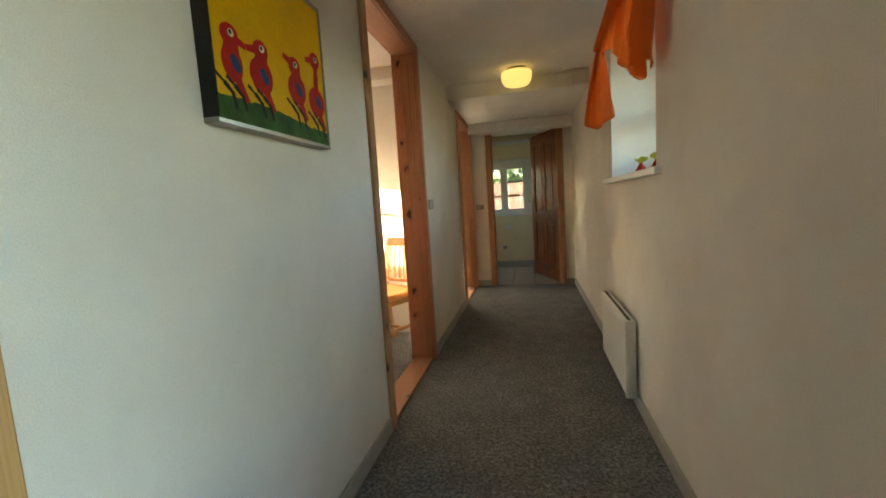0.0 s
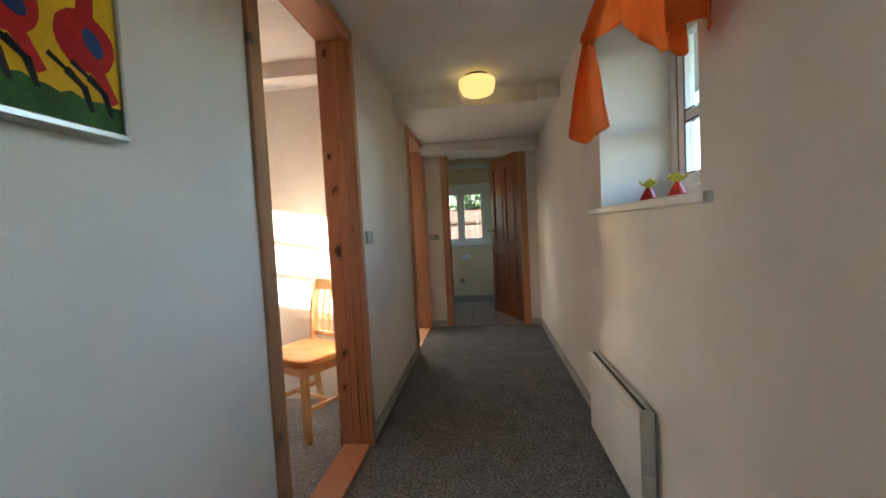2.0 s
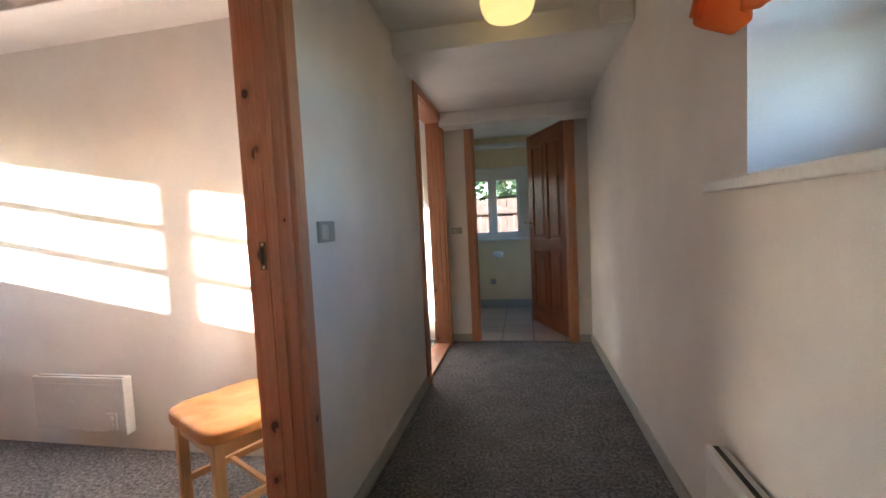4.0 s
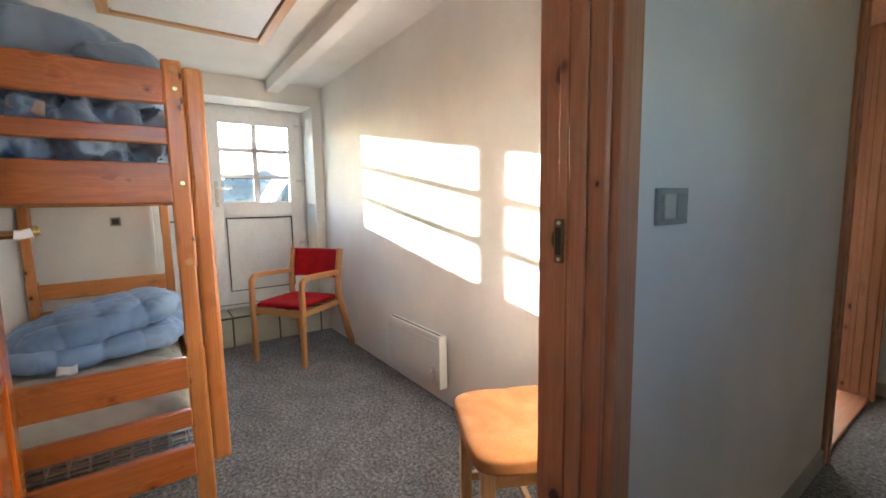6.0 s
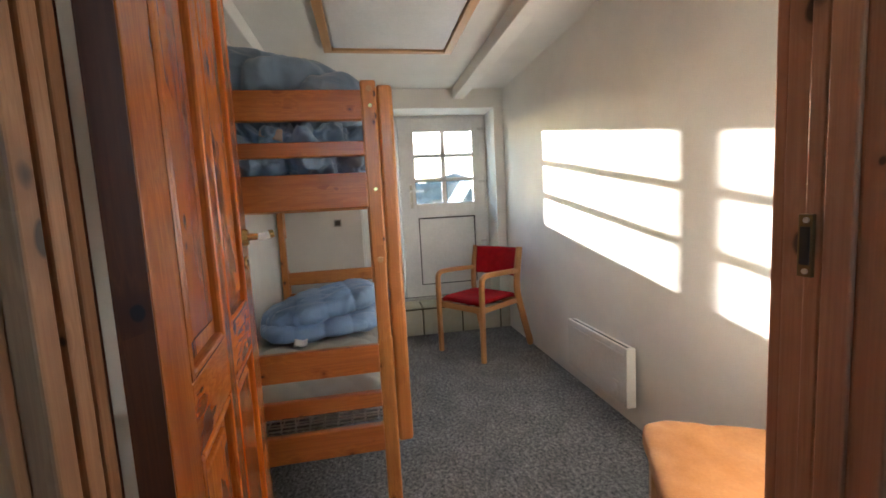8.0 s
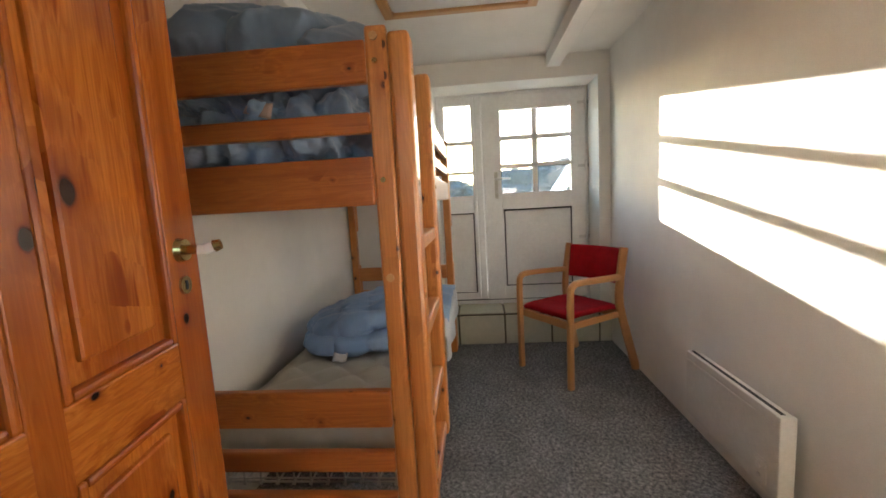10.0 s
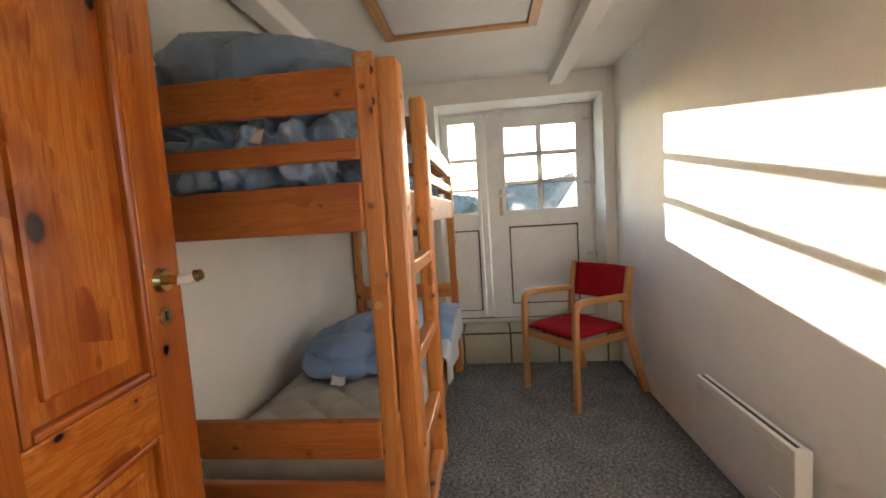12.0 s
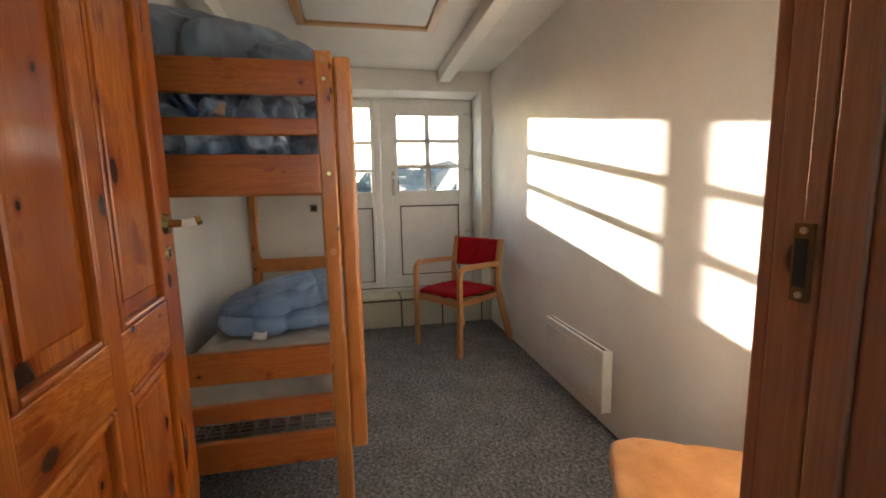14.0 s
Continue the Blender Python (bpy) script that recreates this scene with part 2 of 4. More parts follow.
LAMP = glow("lit_opal_glass", (1.0, 0.74, 0.24), 0.036)
TILE = paint("glazed_tile", (0.55, 0.54, 0.42), 0.25, 25, 0.03)
FLOORTILE = paint("floor_tile", (0.46, 0.385, 0.32), 0.3, 40, 0.05)
GROUT = paint("grout", (0.10, 0.085, 0.06), 0.9, 200, 0.2)
LIGHTGROUT = paint("light_grout", (0.2, 0.18, 0.16), 0.9, 200, 0.2)
GRASS = cloth("lawn", (0.11, 0.105, 0.055), (0.07, 0.07, 0.035), 6, 90, 0.95, 0)
LEAF = cloth("foliage", (0.07, 0.12, 0.045), (0.03, 0.06, 0.025), 5, 40, 0.7, 0)
WINTER = cloth("winter_hedge", (0.20, 0.19, 0.165), (0.12, 0.115, 0.10), 2, 20, 0.8, 0)
FENCEWOOD = pines("fence_boards", (0.15, 0.082, 0.060), (0.11, 0.057, 0.040), (0.06, 0.03, 0.02), 0.8)
BARK = cloth("bark", (0.10, 0.07, 0.05), (0.05, 0.035, 0.025), 12, 60, 0.9, 0)


# ---- helpers for building ----
def bx(bm, x0, x1, y0, y1, z0, z1):
    return bmesh.ops.create_cube(bm, size=1, matrix=Matrix.LocRotScale(((x0 + x1) / 2, (y0 + y1) / 2, (z0 + z1) / 2), None, (abs(x1 - x0), abs(y1 - y0), abs(z1 - z0))))["verts"]


def box(x0, x1, y0, y1, z0, z1, r=0.0, seg=2, m=None):
    bm = bmesh.new()
    bx(bm, x0, x1, y0, y1, z0, z1)
    if r:
        bmesh.ops.bevel(bm, geom=bm.edges[:], offset=r, segments=seg, affect="EDGES", profile=0.5)
    if m is not None:
        bm.transform(m)
    return bm


def boxes(*rows, r=0.0):
    bm = bmesh.new()
    for row in rows:
        b = box(*row, r=r)
        me = bpy.data.meshes.new("tmp")
        b.to_mesh(me)
        b.free()
        bm.from_mesh(me)
        bpy.data.meshes.remove(me)
    return bm


def rod(a, b, r0, r1=None, n=14):
    """A round bar from a to b."""
    bm = bmesh.new()
    a, b = Vector(a), Vector(b)
    d = b - a
    m = Matrix.Translation((a + b) / 2) @ d.to_track_quat("Z", "Y").to_matrix().to_4x4()
    bmesh.ops.create_cone(bm, cap_ends=True, segments=n, radius1=r0, radius2=r0 if r1 is None else r1, depth=d.length, matrix=m)
    return bm


def tube(points, size, n=10, flat=1.0):
    """A bar bent along smooth points; size (w, h) of its rounded section."""
    pts = [Vector(p) for p in points]
    path = []
    for i in range(len(pts) - 1):
        p0, p1, p2, p3 = pts[max(i - 1, 0)], pts[i], pts[i + 1], pts[min(i + 2, len(pts) - 1)]
        for s in range(6):
            t = s / 6
            path.append(0.5 * ((2 * p1) + (p2 - p0) * t + (2 * p0 - 5 * p1 + 4 * p2 - p3) * t * t + (3 * p1 - p0 - 3 * p2 + p3) * t ** 3))
    path.append(pts[-1])
    bm = bmesh.new()
    rings = []
    side = None
    for i, p in enumerate(path):
        d = (path[min(i + 1, len(path) - 1)] - path[max(i - 1, 0)]).normalized()
        if side is None:
            side = d.cross(Vector((0, 0, 1)))
            side = side.normalized() if side.length > 0.1 else d.cross(Vector((1, 0, 0))).normalized()
        side = (side - d * side.dot(d)).normalized()
        up = side.cross(d)
        ring = []
        for k in range(n):
            a = 2 * math.pi * (k + 0.5) / n
            c, s = math.cos(a), math.sin(a)
            c, s = math.copysign(abs(c) ** 0.55, c), math.copysign(abs(s) ** 0.55, s)
            ring.append(bm.verts.new(p + side * c * size[0] / 2 + up * s * size[1] / 2))
        rings.append(ring)
    for a, b in zip(rings, rings[1:]):
        for k in range(n):
            bm.faces.new((a[k], a[(k + 1) % n], b[(k + 1) % n], b[k]))
    bm.faces.new(rings[0][::-1])
    bm.faces.new(rings[-1])
    bmesh.ops.recalc_face_normals(bm, faces=bm.faces[:])
    return bm


def soft_form(size, seed=0, power=3.2, wrinkle=0.02, freq=6.0, cuts=26, sag=0.0, fold=(1, 1, 1), fine=(0.2, 0.08), quilt=0.0):
    """A stuffed, creased form about the origin."""
    bm = bmesh.new()
    bmesh.ops.create_cube(bm, size=2)
    bmesh.ops.subdivide_edges(bm, edges=bm.edges[:], cuts=cuts, use_grid_fill=True)
    off = Vector((seed * 3.7, seed * 1.9, seed * 5.3))
    for v in bm.verts:
        p = v.co.copy()
        k = (abs(p.x) ** power + abs(p.y) ** power + abs(p.z) ** power) ** (1 / power)
        p /= k
        q = Vector((p.x * size[0] / 2, p.y * size[1] / 2, p.z * size[2] / 2))
        q0 = q + 0.04 * Vector((noise.noise(q * 5 + off), noise.noise(q * 5 - off), noise.noise(q * 6 + off * 2)))
        q0 = Vector((q0.x * fold[0], q0.y * fold[1], q0.z * fold[2]))
        n1 = noise.noise(q0 * freq * 0.7 + off)
        n2 = min(1.0, 2.4 * abs(noise.noise(q0 * freq * 1.25 + off * 2)) ** 0.8)
        n3 = 1 - 3.0 * abs(noise.noise(q0 * freq * 2.6 + off * 3 + Vector((n1, n2, 0))))
        n4 = 1 - 3.0 * abs(noise.noise(q0 * freq * 6.0 + off * 5))
        q += Vector(p).normalized() * wrinkle * (0.8 * n1 + 1.7 * n2 + fine[0] * n3 + fine[1] * n4 - 1.0)
        if quilt:
            puff = (abs(math.sin(math.pi * q.x / quilt)) * abs(math.sin(math.pi * q.y / quilt))) ** 0.4
            q += Vector(p).normalized() * 0.016 * (puff - 0.7)
        q.z -= sag * (p.x * p.x + p.y * p.y)
        v.co = q
    for f in bm.faces:
        f.smooth = True
    return bm


def sheet_form(fn, nu, nv, thick=0.003):
    """A cloth surface from fn(u, v), both 0 to 1, with a little thickness."""
    bm = bmesh.new()
    g = [[bm.verts.new(fn(i / nu, j / nv)) for j in range(nv + 1)] for i in range(nu + 1)]
    for i in range(nu):
        for j in range(nv):
            f = bm.faces.new((g[i][j], g[i + 1][j], g[i + 1][j + 1], g[i][j + 1]))
            f.smooth = True
    bm.normal_update()
    under = [[bm.verts.new(v.co - v.normal * thick) for v in row] for row in g]
    for i in range(nu):
        for j in range(nv):
            bm.faces.new((under[i][j + 1], under[i + 1][j + 1], under[i + 1][j], under[i][j]))
    rim = [(i, 0) for i in range(nu)] + [(nu, j) for j in range(nv)] + [(i, nv) for i in range(nu, 0, -1)] + [(0, j) for j in range(nv, 0, -1)]
    for (a, b), (c, d) in zip(rim, rim[1:] + rim[:1]):
        bm.faces.new((g[a][b], under[a][b], under[c][d], g[c][d]))
    for f in bm.faces:
        f.smooth = True
    return bm


def lay(bm, m):
    bm.transform(m)
    return bm


def part(name, bm, mat, parent=None, label="", kind=""):
    me = bpy.data.meshes.new(name)
    bm.to_mesh(me)
    bm.free()
    me.materials.append(mat)
    ob = new(name, me)
    if parent is not None:
        ob.parent = parent
        ob.matrix_parent_inverse = parent.matrix_basis.inverted()
    return tagged(ob, label=label, kind=kind)


def thing(name, at, label="", category="", group="", kind=""):
    ob = new(name)
    ob.empty_display_size = 0.1
    ob.matrix_basis = Matrix.Translation(at)
    return tagged(ob, label, category, group, kind)


def setting(name, bm, mat, label=""):
    return part(name, bm, mat, None, label, "structure")

# ---- the shell: floors, walls, ceilings ----
XR, XF, YL, YB = 1.29, -3.28, 0.67, -1.32   # corridor's outer wall, front wall and side walls of the bedroom
setting("floor", boxes((-0.14, XR + 0.02, -4.5, 2.74, -0.12, 0.0), (XF - 0.3, -0.14, YB - 0.1, 2.8, -0.12, 0.0)), CARPET, "grey speckled wall-to-wall carpet")

setting("wall_west", boxes(
    (-0.14, 0, -4.5, -3.36, 0, 2.4), (-0.14, 0, -2.46, -0.923, 0, 2.4), (-0.14, 0, 0.045, 1.67, 0, 2.4), (-0.14, 0, 2.61, 2.72, 0, 2.4),
    (-0.14, 0, -3.36, -2.46, 2.12, 2.4), (-0.14, 0, -0.923, 0.045, 2.2, 2.4), (-0.14, 0, 1.67, 2.61, 2.08, 2.4)), WALL)
XN = 1.262
# the outer wall, slightly thicker round the window
setting("wall_east", boxes(
    (XR, 1.68, 0.17, 2.72, 0, 2.4), (XN, 1.68, 0.03, 0.17, 0, 2.4), (XN, 1.68, -0.92, 0.03, 0, 1.2), (XN, 1.68, -0.92, 0.03, 2.1, 2.4),
    (XN, 1.68, -2.7, -0.92, 0, 2.4), (XN, 1.68, -3.9, -2.7, 0, 0.6), (XN, 1.68, -3.9, -2.7, 2.0, 2.4), (XN, 1.68, -4.5, -3.9, 0, 2.4)), WALL)
setting("wall_south", boxes((-0.14, 1.68, -4.62, -4.5, 0, 2.4)), WALL)
setting("wall_north", boxes((-0.14, 0.22, 2.72, 2.82, 0, 2.4), (1.15, 2.3, 2.72, 2.82, 0, 2.4), (0.22, 1.15, 2.72, 2.82, 2.09, 2.4)), WALL)
setting("ceiling", boxes((-0.14, 1.68, -4.5, 1.2, 2.245, 2.4), (-0.14, 1.68, 1.2, 2.72, 2.12, 2.4)), CEIL)
setting("trim", box(0.0, XR, 2.50, 2.72, 1.998, 2.12, 0.015), CEIL, "painted beam above the end door")
setting("trim", box(1.13, XR, 1.13, 1.2, 2.11, 2.245, 0.012), CEIL, "painted beam end in the ceiling")

setting("eaves", boxes((1.68, 2.34, -5.0, 5.0, 2.16, 2.3), (2.32, 2.36, -5.0, 5.0, 2.12, 2.34)), SKIRT, "boarded roof overhang outside the corridor")
# bedroom
setting("wall_lit", boxes((XF - 0.38, -0.14, YL, 0.8, 0, 2.4)), ROOM)
setting("wall_bed", boxes((XF - 0.38, -0.14, YB - 0.12, YB, 0, 2.4)), ROOM)
setting("wall_front", boxes(
    (XF - 0.38, XF, YB, -0.645, 0, 2.4), (XF - 0.38, XF, 0.585, YL, 0, 2.4), (XF - 0.38, XF, -0.645, 0.585, 2.01, 2.4), (XF - 0.38, XF - 0.004, -0.645, 0.585, -0.3, 0.245),
    (XF - 0.38, XF, 0.8, 1.86, 0, 2.4), (XF - 0.38, XF, 2.3, 2.87, 0, 2.4), (XF - 0.38, XF, 1.86, 2.3, 0, 0.75), (XF - 0.38, XF, 1.86, 2.3, 1.98, 2.4)), ROOM)
setting("ceiling", boxes((XF - 0.38, -0.14, YB - 0.12, 0.8, 2.175, 2.4)), CEIL)
for y0, y1 in ((0.215, 0.315), (-1.25, -1.15)):
    setting("trim", box(XF, -0.14, y0, y1, 2.085, 2.2, 0.006), CEIL, "white painted ceiling beam")
# the room behind the second door
setting("wall_next", boxes((XF - 0.38, -0.14, 2.75, 2.87, 0, 2.4)), ROOM)
setting("ceiling", boxes((XF - 0.38, -0.14, 0.8, 2.87, 2.175, 2.4)), CEIL)

# utility room beyond the end door
setting("wall_utility", boxes(
    (-0.5, -0.14, 2.82, 4.6, 0, 2.4), (2.2, 2.3, 2.82, 3.3, 0, 2.4), (2.2, 2.3, 3.9, 4.6, 0, 2.4), (2.2, 2.3, 3.3, 3.9, 0, 1.1), (2.2, 2.3, 3.3, 3.9, 1.9, 2.4),
    (-0.14, -0.09, 4.25, 4.6, 0, 2.4), (0.80, 2.2, 4.25, 4.6, 0, 2.4), (-0.09, 0.80, 4.25, 4.6, 0, 0.88), (-0.09, 0.80, 4.25, 4.6, 1.82, 2.4)), CREAM)
setting("ceiling", boxes((-0.5, 2.3, 2.82, 4.6, 2.2, 2.4)), CEIL)
tile_floor = setting("floor", boxes((-0.5, 2.3, 2.74, 4.6, -0.12, -0.004)), LIGHTGROUT, "pale square floor tiles with grey joints")
setting("trim", box(-0.14, 2.2, 4.13, 4.25, 2.055, 2.1, 0.004), WHITE, "white painted pelmet board")

# skirtings
def skirting(*row):
    setting("baseboard", box(*row, 0.003), SKIRT, "grey painted skirting board")


for y0, y1 in ((-4.5, -3.43), (-2.395, -0.94), (0.09, 1.62)):
    skirting(0, 0.013, y0, y1, 0, 0.075)
skirting(XR - 0.013, XR, 0.17, 2.72, 0, 0.075)
skirting(XN - 0.013, XN, -4.5, 0.17, 0, 0.075)
skirting(0, 0.2, 2.707, 2.72, 0, 0.075)
skirting(1.17, XR - 0.013, 2.707, 2.72, 0, 0.075)
setting("baseboard", box(-0.14, 2.2, 4.235, 4.25, 0, 0.11, 0.003), SKIRT, "grey tiled skirting")


# ---- doors ----
def doorset(ob, m, w, h, depth, woods, across, threshold=True, both=True, first=None):
    """Frame of a doorway: opening 0..w along local x, wall from y 0 to depth."""
    wz, wa = woods["z"], woods[across]
    for s, x in ((1, 0.0), (-1, w)):
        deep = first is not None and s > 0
        # the deep jamb is coloured dark for the shade between its beads
        jamb = part("jamb", box(x - s * 0.03, x, 0.0, depth, 0, h, 0.002, 1, m), SHADEWOOD["z"] if deep else wz, ob)
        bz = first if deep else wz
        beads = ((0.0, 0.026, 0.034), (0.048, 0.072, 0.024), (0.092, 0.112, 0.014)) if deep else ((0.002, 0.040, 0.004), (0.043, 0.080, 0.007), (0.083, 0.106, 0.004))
        for y0, y1, out in beads:
            part("bead", box(x - s * 0.002, x + s * out, y0, y1, 0, h, 0.003, 2, m), bz, jamb)
        faces = ((-0.016, 0.0),) + (((depth, depth + 0.016),) if both else ())
        for y0, y1 in faces:
            o = 0.024 if deep and y0 < 0 else 0.0
            narrow = deep and y0 < 0
            part("casing", box(x - s * (0.076 - o), x - s * (-0.016 if narrow else 0.012), y0, y1, 0, h + 0.07, 0.004, 2, m), bz if y0 < 0 else wz, ob)
            if not deep:
                part("casing_bead", box(x - s * 0.03, x - s * 0.004, y0 - 0.006 if y0 < 0 else y0, y1 if y0 < 0 else y1 + 0.006, 0, h + 0.02, 0.004, 2, m), wz, ob)
    part("head", box(-0.03, w + 0.03, 0.0, depth, h, h + 0.03, 0.002, 1, m), wa, ob)
    part("head_casing", box(-0.012, w + 0.012, -0.016, 0.0, h + 0.004, h + 0.07, 0.004, 2, m), wa, ob)
    if both:
        part("head_casing", box(-0.012, w + 0.012, depth, depth + 0.016, h + 0.004, h + 0.07, 0.004, 2, m), wa, ob)
    if threshold:
        part("threshold", box(0.0, w, -0.004, depth + 0.004, 0, 0.022, 0.006, 2, m), wa, ob, "worn orange pine threshold")


def leaf(ob, m, s, w, h, woods, across, lock_z=1.03, label=""):
    """A panelled pine leaf, hinged at local x 0 and reaching to s * w; front face at y 0."""
    t = 0.04
    wz, wa = woods["z"], woods[across]
    u = [0.0, 0.105, w / 2 - 0.037, w / 2 + 0.018, w - 0.105, w]
    zs = [0.012, 0.2, 0.815, 0.925, h - 0.13, h]

    def b(x0, x1, y0, y1, z0, z1, r=0.003):
        return box(min(s * x0, s * x1), max(s * x0, s * x1), y0, y1, z0, z1, r, 2, m)

    lf = part("leaf", b(u[0], u[1], -t, 0, zs[0], zs[5]), wz, ob, label)
    part("stile", b(u[4], u[5], -t, 0, zs[0], zs[5]), wz, lf)
    # thin dark strip that paints shade onto the leaf's hinge edge
    part("hinge_edge", b(-0.0015, 0.0005, -t + 0.002, -0.002, zs[0], zs[5], 0), SHADEWOOD["z"], lf, "hinge edge coloured dark for its shade")
    part("stile", b(u[2], u[3], -t, 0, zs[1], zs[4]), wz, lf)
    for z0, z1 in ((zs[0], zs[1]), (zs[2], zs[3]), (zs[4], zs[5])):
        part("rail", b(u[1], u[4], -t + 0.0006, -0.0006, z0, z1), wa, lf)
    for x0, x1 in ((u[1], u[2]), (u[3], u[4])):
        for z0, z1 in ((zs[1], zs[2]), (zs[3], zs[4])):
            part("panel", b(x0, x1, -t + 0.014, -0.014, z0, z1, 0), wz, lf)
            part("raised_panel", b(x0 + 0.045, x1 - 0.045, -t + 0.006, -0.006, z0 + 0.045, z1 - 0.045, 0.007), wz, lf)
            for a0, a1 in ((x0, x0 + 0.016), (x1 - 0.016, x1)):
                part("moulding", b(a0, a1, -t - 0.002, 0.002, z0, z1, 0.006), wz, lf)
            for c0, c1 in ((z0, z0 + 0.016), (z1 - 0.016, z1)):
                part("moulding", b(x0 + 0.016, x1 - 0.016, -t - 0.002, 0.002, c0, c1, 0.006), wa, lf)
    lx = s * (w - 0.062)

    def tm(bm):
        bm.transform(m)
        return bm

    for f in (1, -1):
        y0 = 0 if f > 0 else -t
        part("rosette", tm(rod((lx, y0, lock_z + 0.07), (lx, y0 + f * 0.012, lock_z + 0.07), 0.025, 0.021, 24)), BRASS, lf, "round brass rosette")
        part("handle_neck", tm(rod((lx, y0, lock_z + 0.07), (lx, y0 + f * 0.04, lock_z + 0.07), 0.010, 0.009)), BRASS, lf)
        part("handle", tm(tube([(lx, y0 + f * 0.036, lock_z + 0.07), (lx + s * 0.002, y0 + f * 0.048, lock_z + 0.069), (lx + s * 0.005, y0 + f * 0.066, lock_z + 0.074)], (0.021, 0.021))), PORC, lf, "white porcelain lever handle")
        part("handle_tip", tm(rod((lx + s * 0.005, y0 + f * 0.065, lock_z + 0.074), (lx + s * 0.007, y0 + f * 0.077, lock_z + 0.077), 0.0125, 0.010)), BRASS, lf, "brass handle tip")
        part("keyhole_plate", tm(rod((lx, y0, lock_z), (lx, y0 + f * 0.005, lock_z), 0.019, 0.018, 24)), BRASS, lf, "round brass keyhole plate")
        part("keyhole", tm(box(lx - 0.0035, lx + 0.0035, min(y0, y0 + f * 0.0065), max(y0, y0 + f * 0.0065), lock_z - 0.009, lock_z + 0.009)), BLACK, lf)
    for z in (0.25, h - 0.25):
        part("hinge", tm(rod((0, -t - 0.002, z - 0.04), (0, -t - 0.002, z + 0.04), 0.008)), BRASS, lf, "brass hinge")
    return lf


def axes(x, y, xa, ya):
    """A frame at (x, y, 0) whose local x and y point along xa and ya."""
    return Matrix(((xa[0], ya[0], 0, x), (xa[1], ya[1], 0, y), (0, 0, 1, 0), (0, 0, 0, 1)))


door_1 = thing("door_1", (0, -0.41, 0), "open orange pine panel door to the bedroom in a pine frame", "door", kind="structure")
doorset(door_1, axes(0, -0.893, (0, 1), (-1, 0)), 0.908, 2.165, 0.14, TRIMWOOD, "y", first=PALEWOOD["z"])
leaf(door_1, axes(-0.135, -0.836, (0.9914, 0.1306), (-0.1306, 0.9914)), -1, 0.76, 2.13, DOORWOOD, "x", 1.03, "glossy orange knotty pine door leaf standing open")
strike = part("strike_plate", box(-0.110, -0.090, 0.0055, 0.013, 1.030, 1.118, 0.001), OLDBRASS, door_1, "worn brass strike plate")
part("latch_hole", box(-0.1065, -0.093, 0.0045, 0.008, 1.047, 1.101), BLACK, strike)
for z in (1.038, 1.110):
    part("screw", rod((-0.098, 0.0065, z), (-0.098, 0.003, z), 0.004, n=10), STEEL, strike)

door_2 = thing("door_2", (0, 2.13, 0), "open doorway with a reddish pine frame", "door", kind="structure")
doorset(door_2, axes(0, 1.70, (0, 1), (-1, 0)), 0.88, 2.05, 0.14, TRIMWOOD, "y", both=False)
door_3 = thing("door_3", (0.68, 2.72, 0), "open dark stained pine panel door at the corridor's end", "door", kind="structure")
doorset(door_3, axes(0.27, 2.72, (1, 0), (0, 1)), 0.83, 2.045, 0.10, TRIMWOOD, "x", threshold=False)
leaf(door_3, axes(1.095, 2.80, (-0.394, 0.919), (-0.919, -0.394)), 1, 0.81, 2.03, ENDWOOD, "y", 1.03, "dark red-brown stained pine leaf")
door_4 = thing("door_4", (0, -2.9, 0), "closed pine door with a pale pine casing", "door", kind="structure")
doorset(door_4, axes(0, -3.32, (0, 1), (-1, 0)), 0.83, 2.07, 0.14, BEECH, "y")
leaf(door_4, axes(-0.075, -3.32, (0, 1), (-1, 0)) @ pose(0, 0, 0), 1, 0.82, 2.05, DOORWOOD, "y")


# ---- windows ----
def pane(bm, parent):
    ob = part("pane", bm, GLASS, parent)
    ob.visible_shadow = False
    return ob


window_1 = thing("window_1", (1.62, -0.44, 1.2), "white plastic corridor window in a deep reveal", "window", kind="structure")
part("window_frame", boxes((1.60, 1.67, -0.02, 0.03, 1.25, 2.1), (1.60, 1.67, -0.92, -0.87, 1.25, 2.1), (1.60, 1.67, -0.87, -0.02, 1.25, 1.3), (1.60, 1.67, -0.87, -0.02, 2.05, 2.1), r=0.004), PVC, window_1)
sash = part("sash", boxes((1.61, 1.66, -0.085, -0.025, 1.305, 2.045), (1.61, 1.66, -0.865, -0.805, 1.305, 2.045), (1.61, 1.66, -0.805, -0.085, 1.305, 1.36), (1.61, 1.66, -0.805, -0.085, 1.99, 2.045), (1.612, 1.658, -0.805, -0.085, 1.60, 1.645), r=0.004), PVC, window_1)
part("gasket", boxes((1.609, 1.613, -0.027, -0.019, 1.30, 2.05), (1.609, 1.613, -0.093, -0.086, 1.36, 1.99), (1.609, 1.613, -0.80, -0.09, 1.36, 1.367), (1.609, 1.613, -0.80, -0.09, 1.645, 1.652), (1.609, 1.613, -0.80, -0.09, 1.593, 1.6)), BLACK, window_1)
for z0, z1 in ((1.36, 1.60), (1.645, 1.99)):
    pane(box(1.634, 1.638, -0.805, -0.085, z0, z1), window_1)
part("window_sill", box(1.235, 1.60, -0.985, 0.235, 1.2, 1.232, 0.006), WHITE, window_1, "white painted window board")
# out of view: a window added to brighten the corridor's near end
added_window_2 = thing("added_window_2", (1.62, -3.3, 1.0), "unseen white window added to light the corridor", "window", kind="structure")
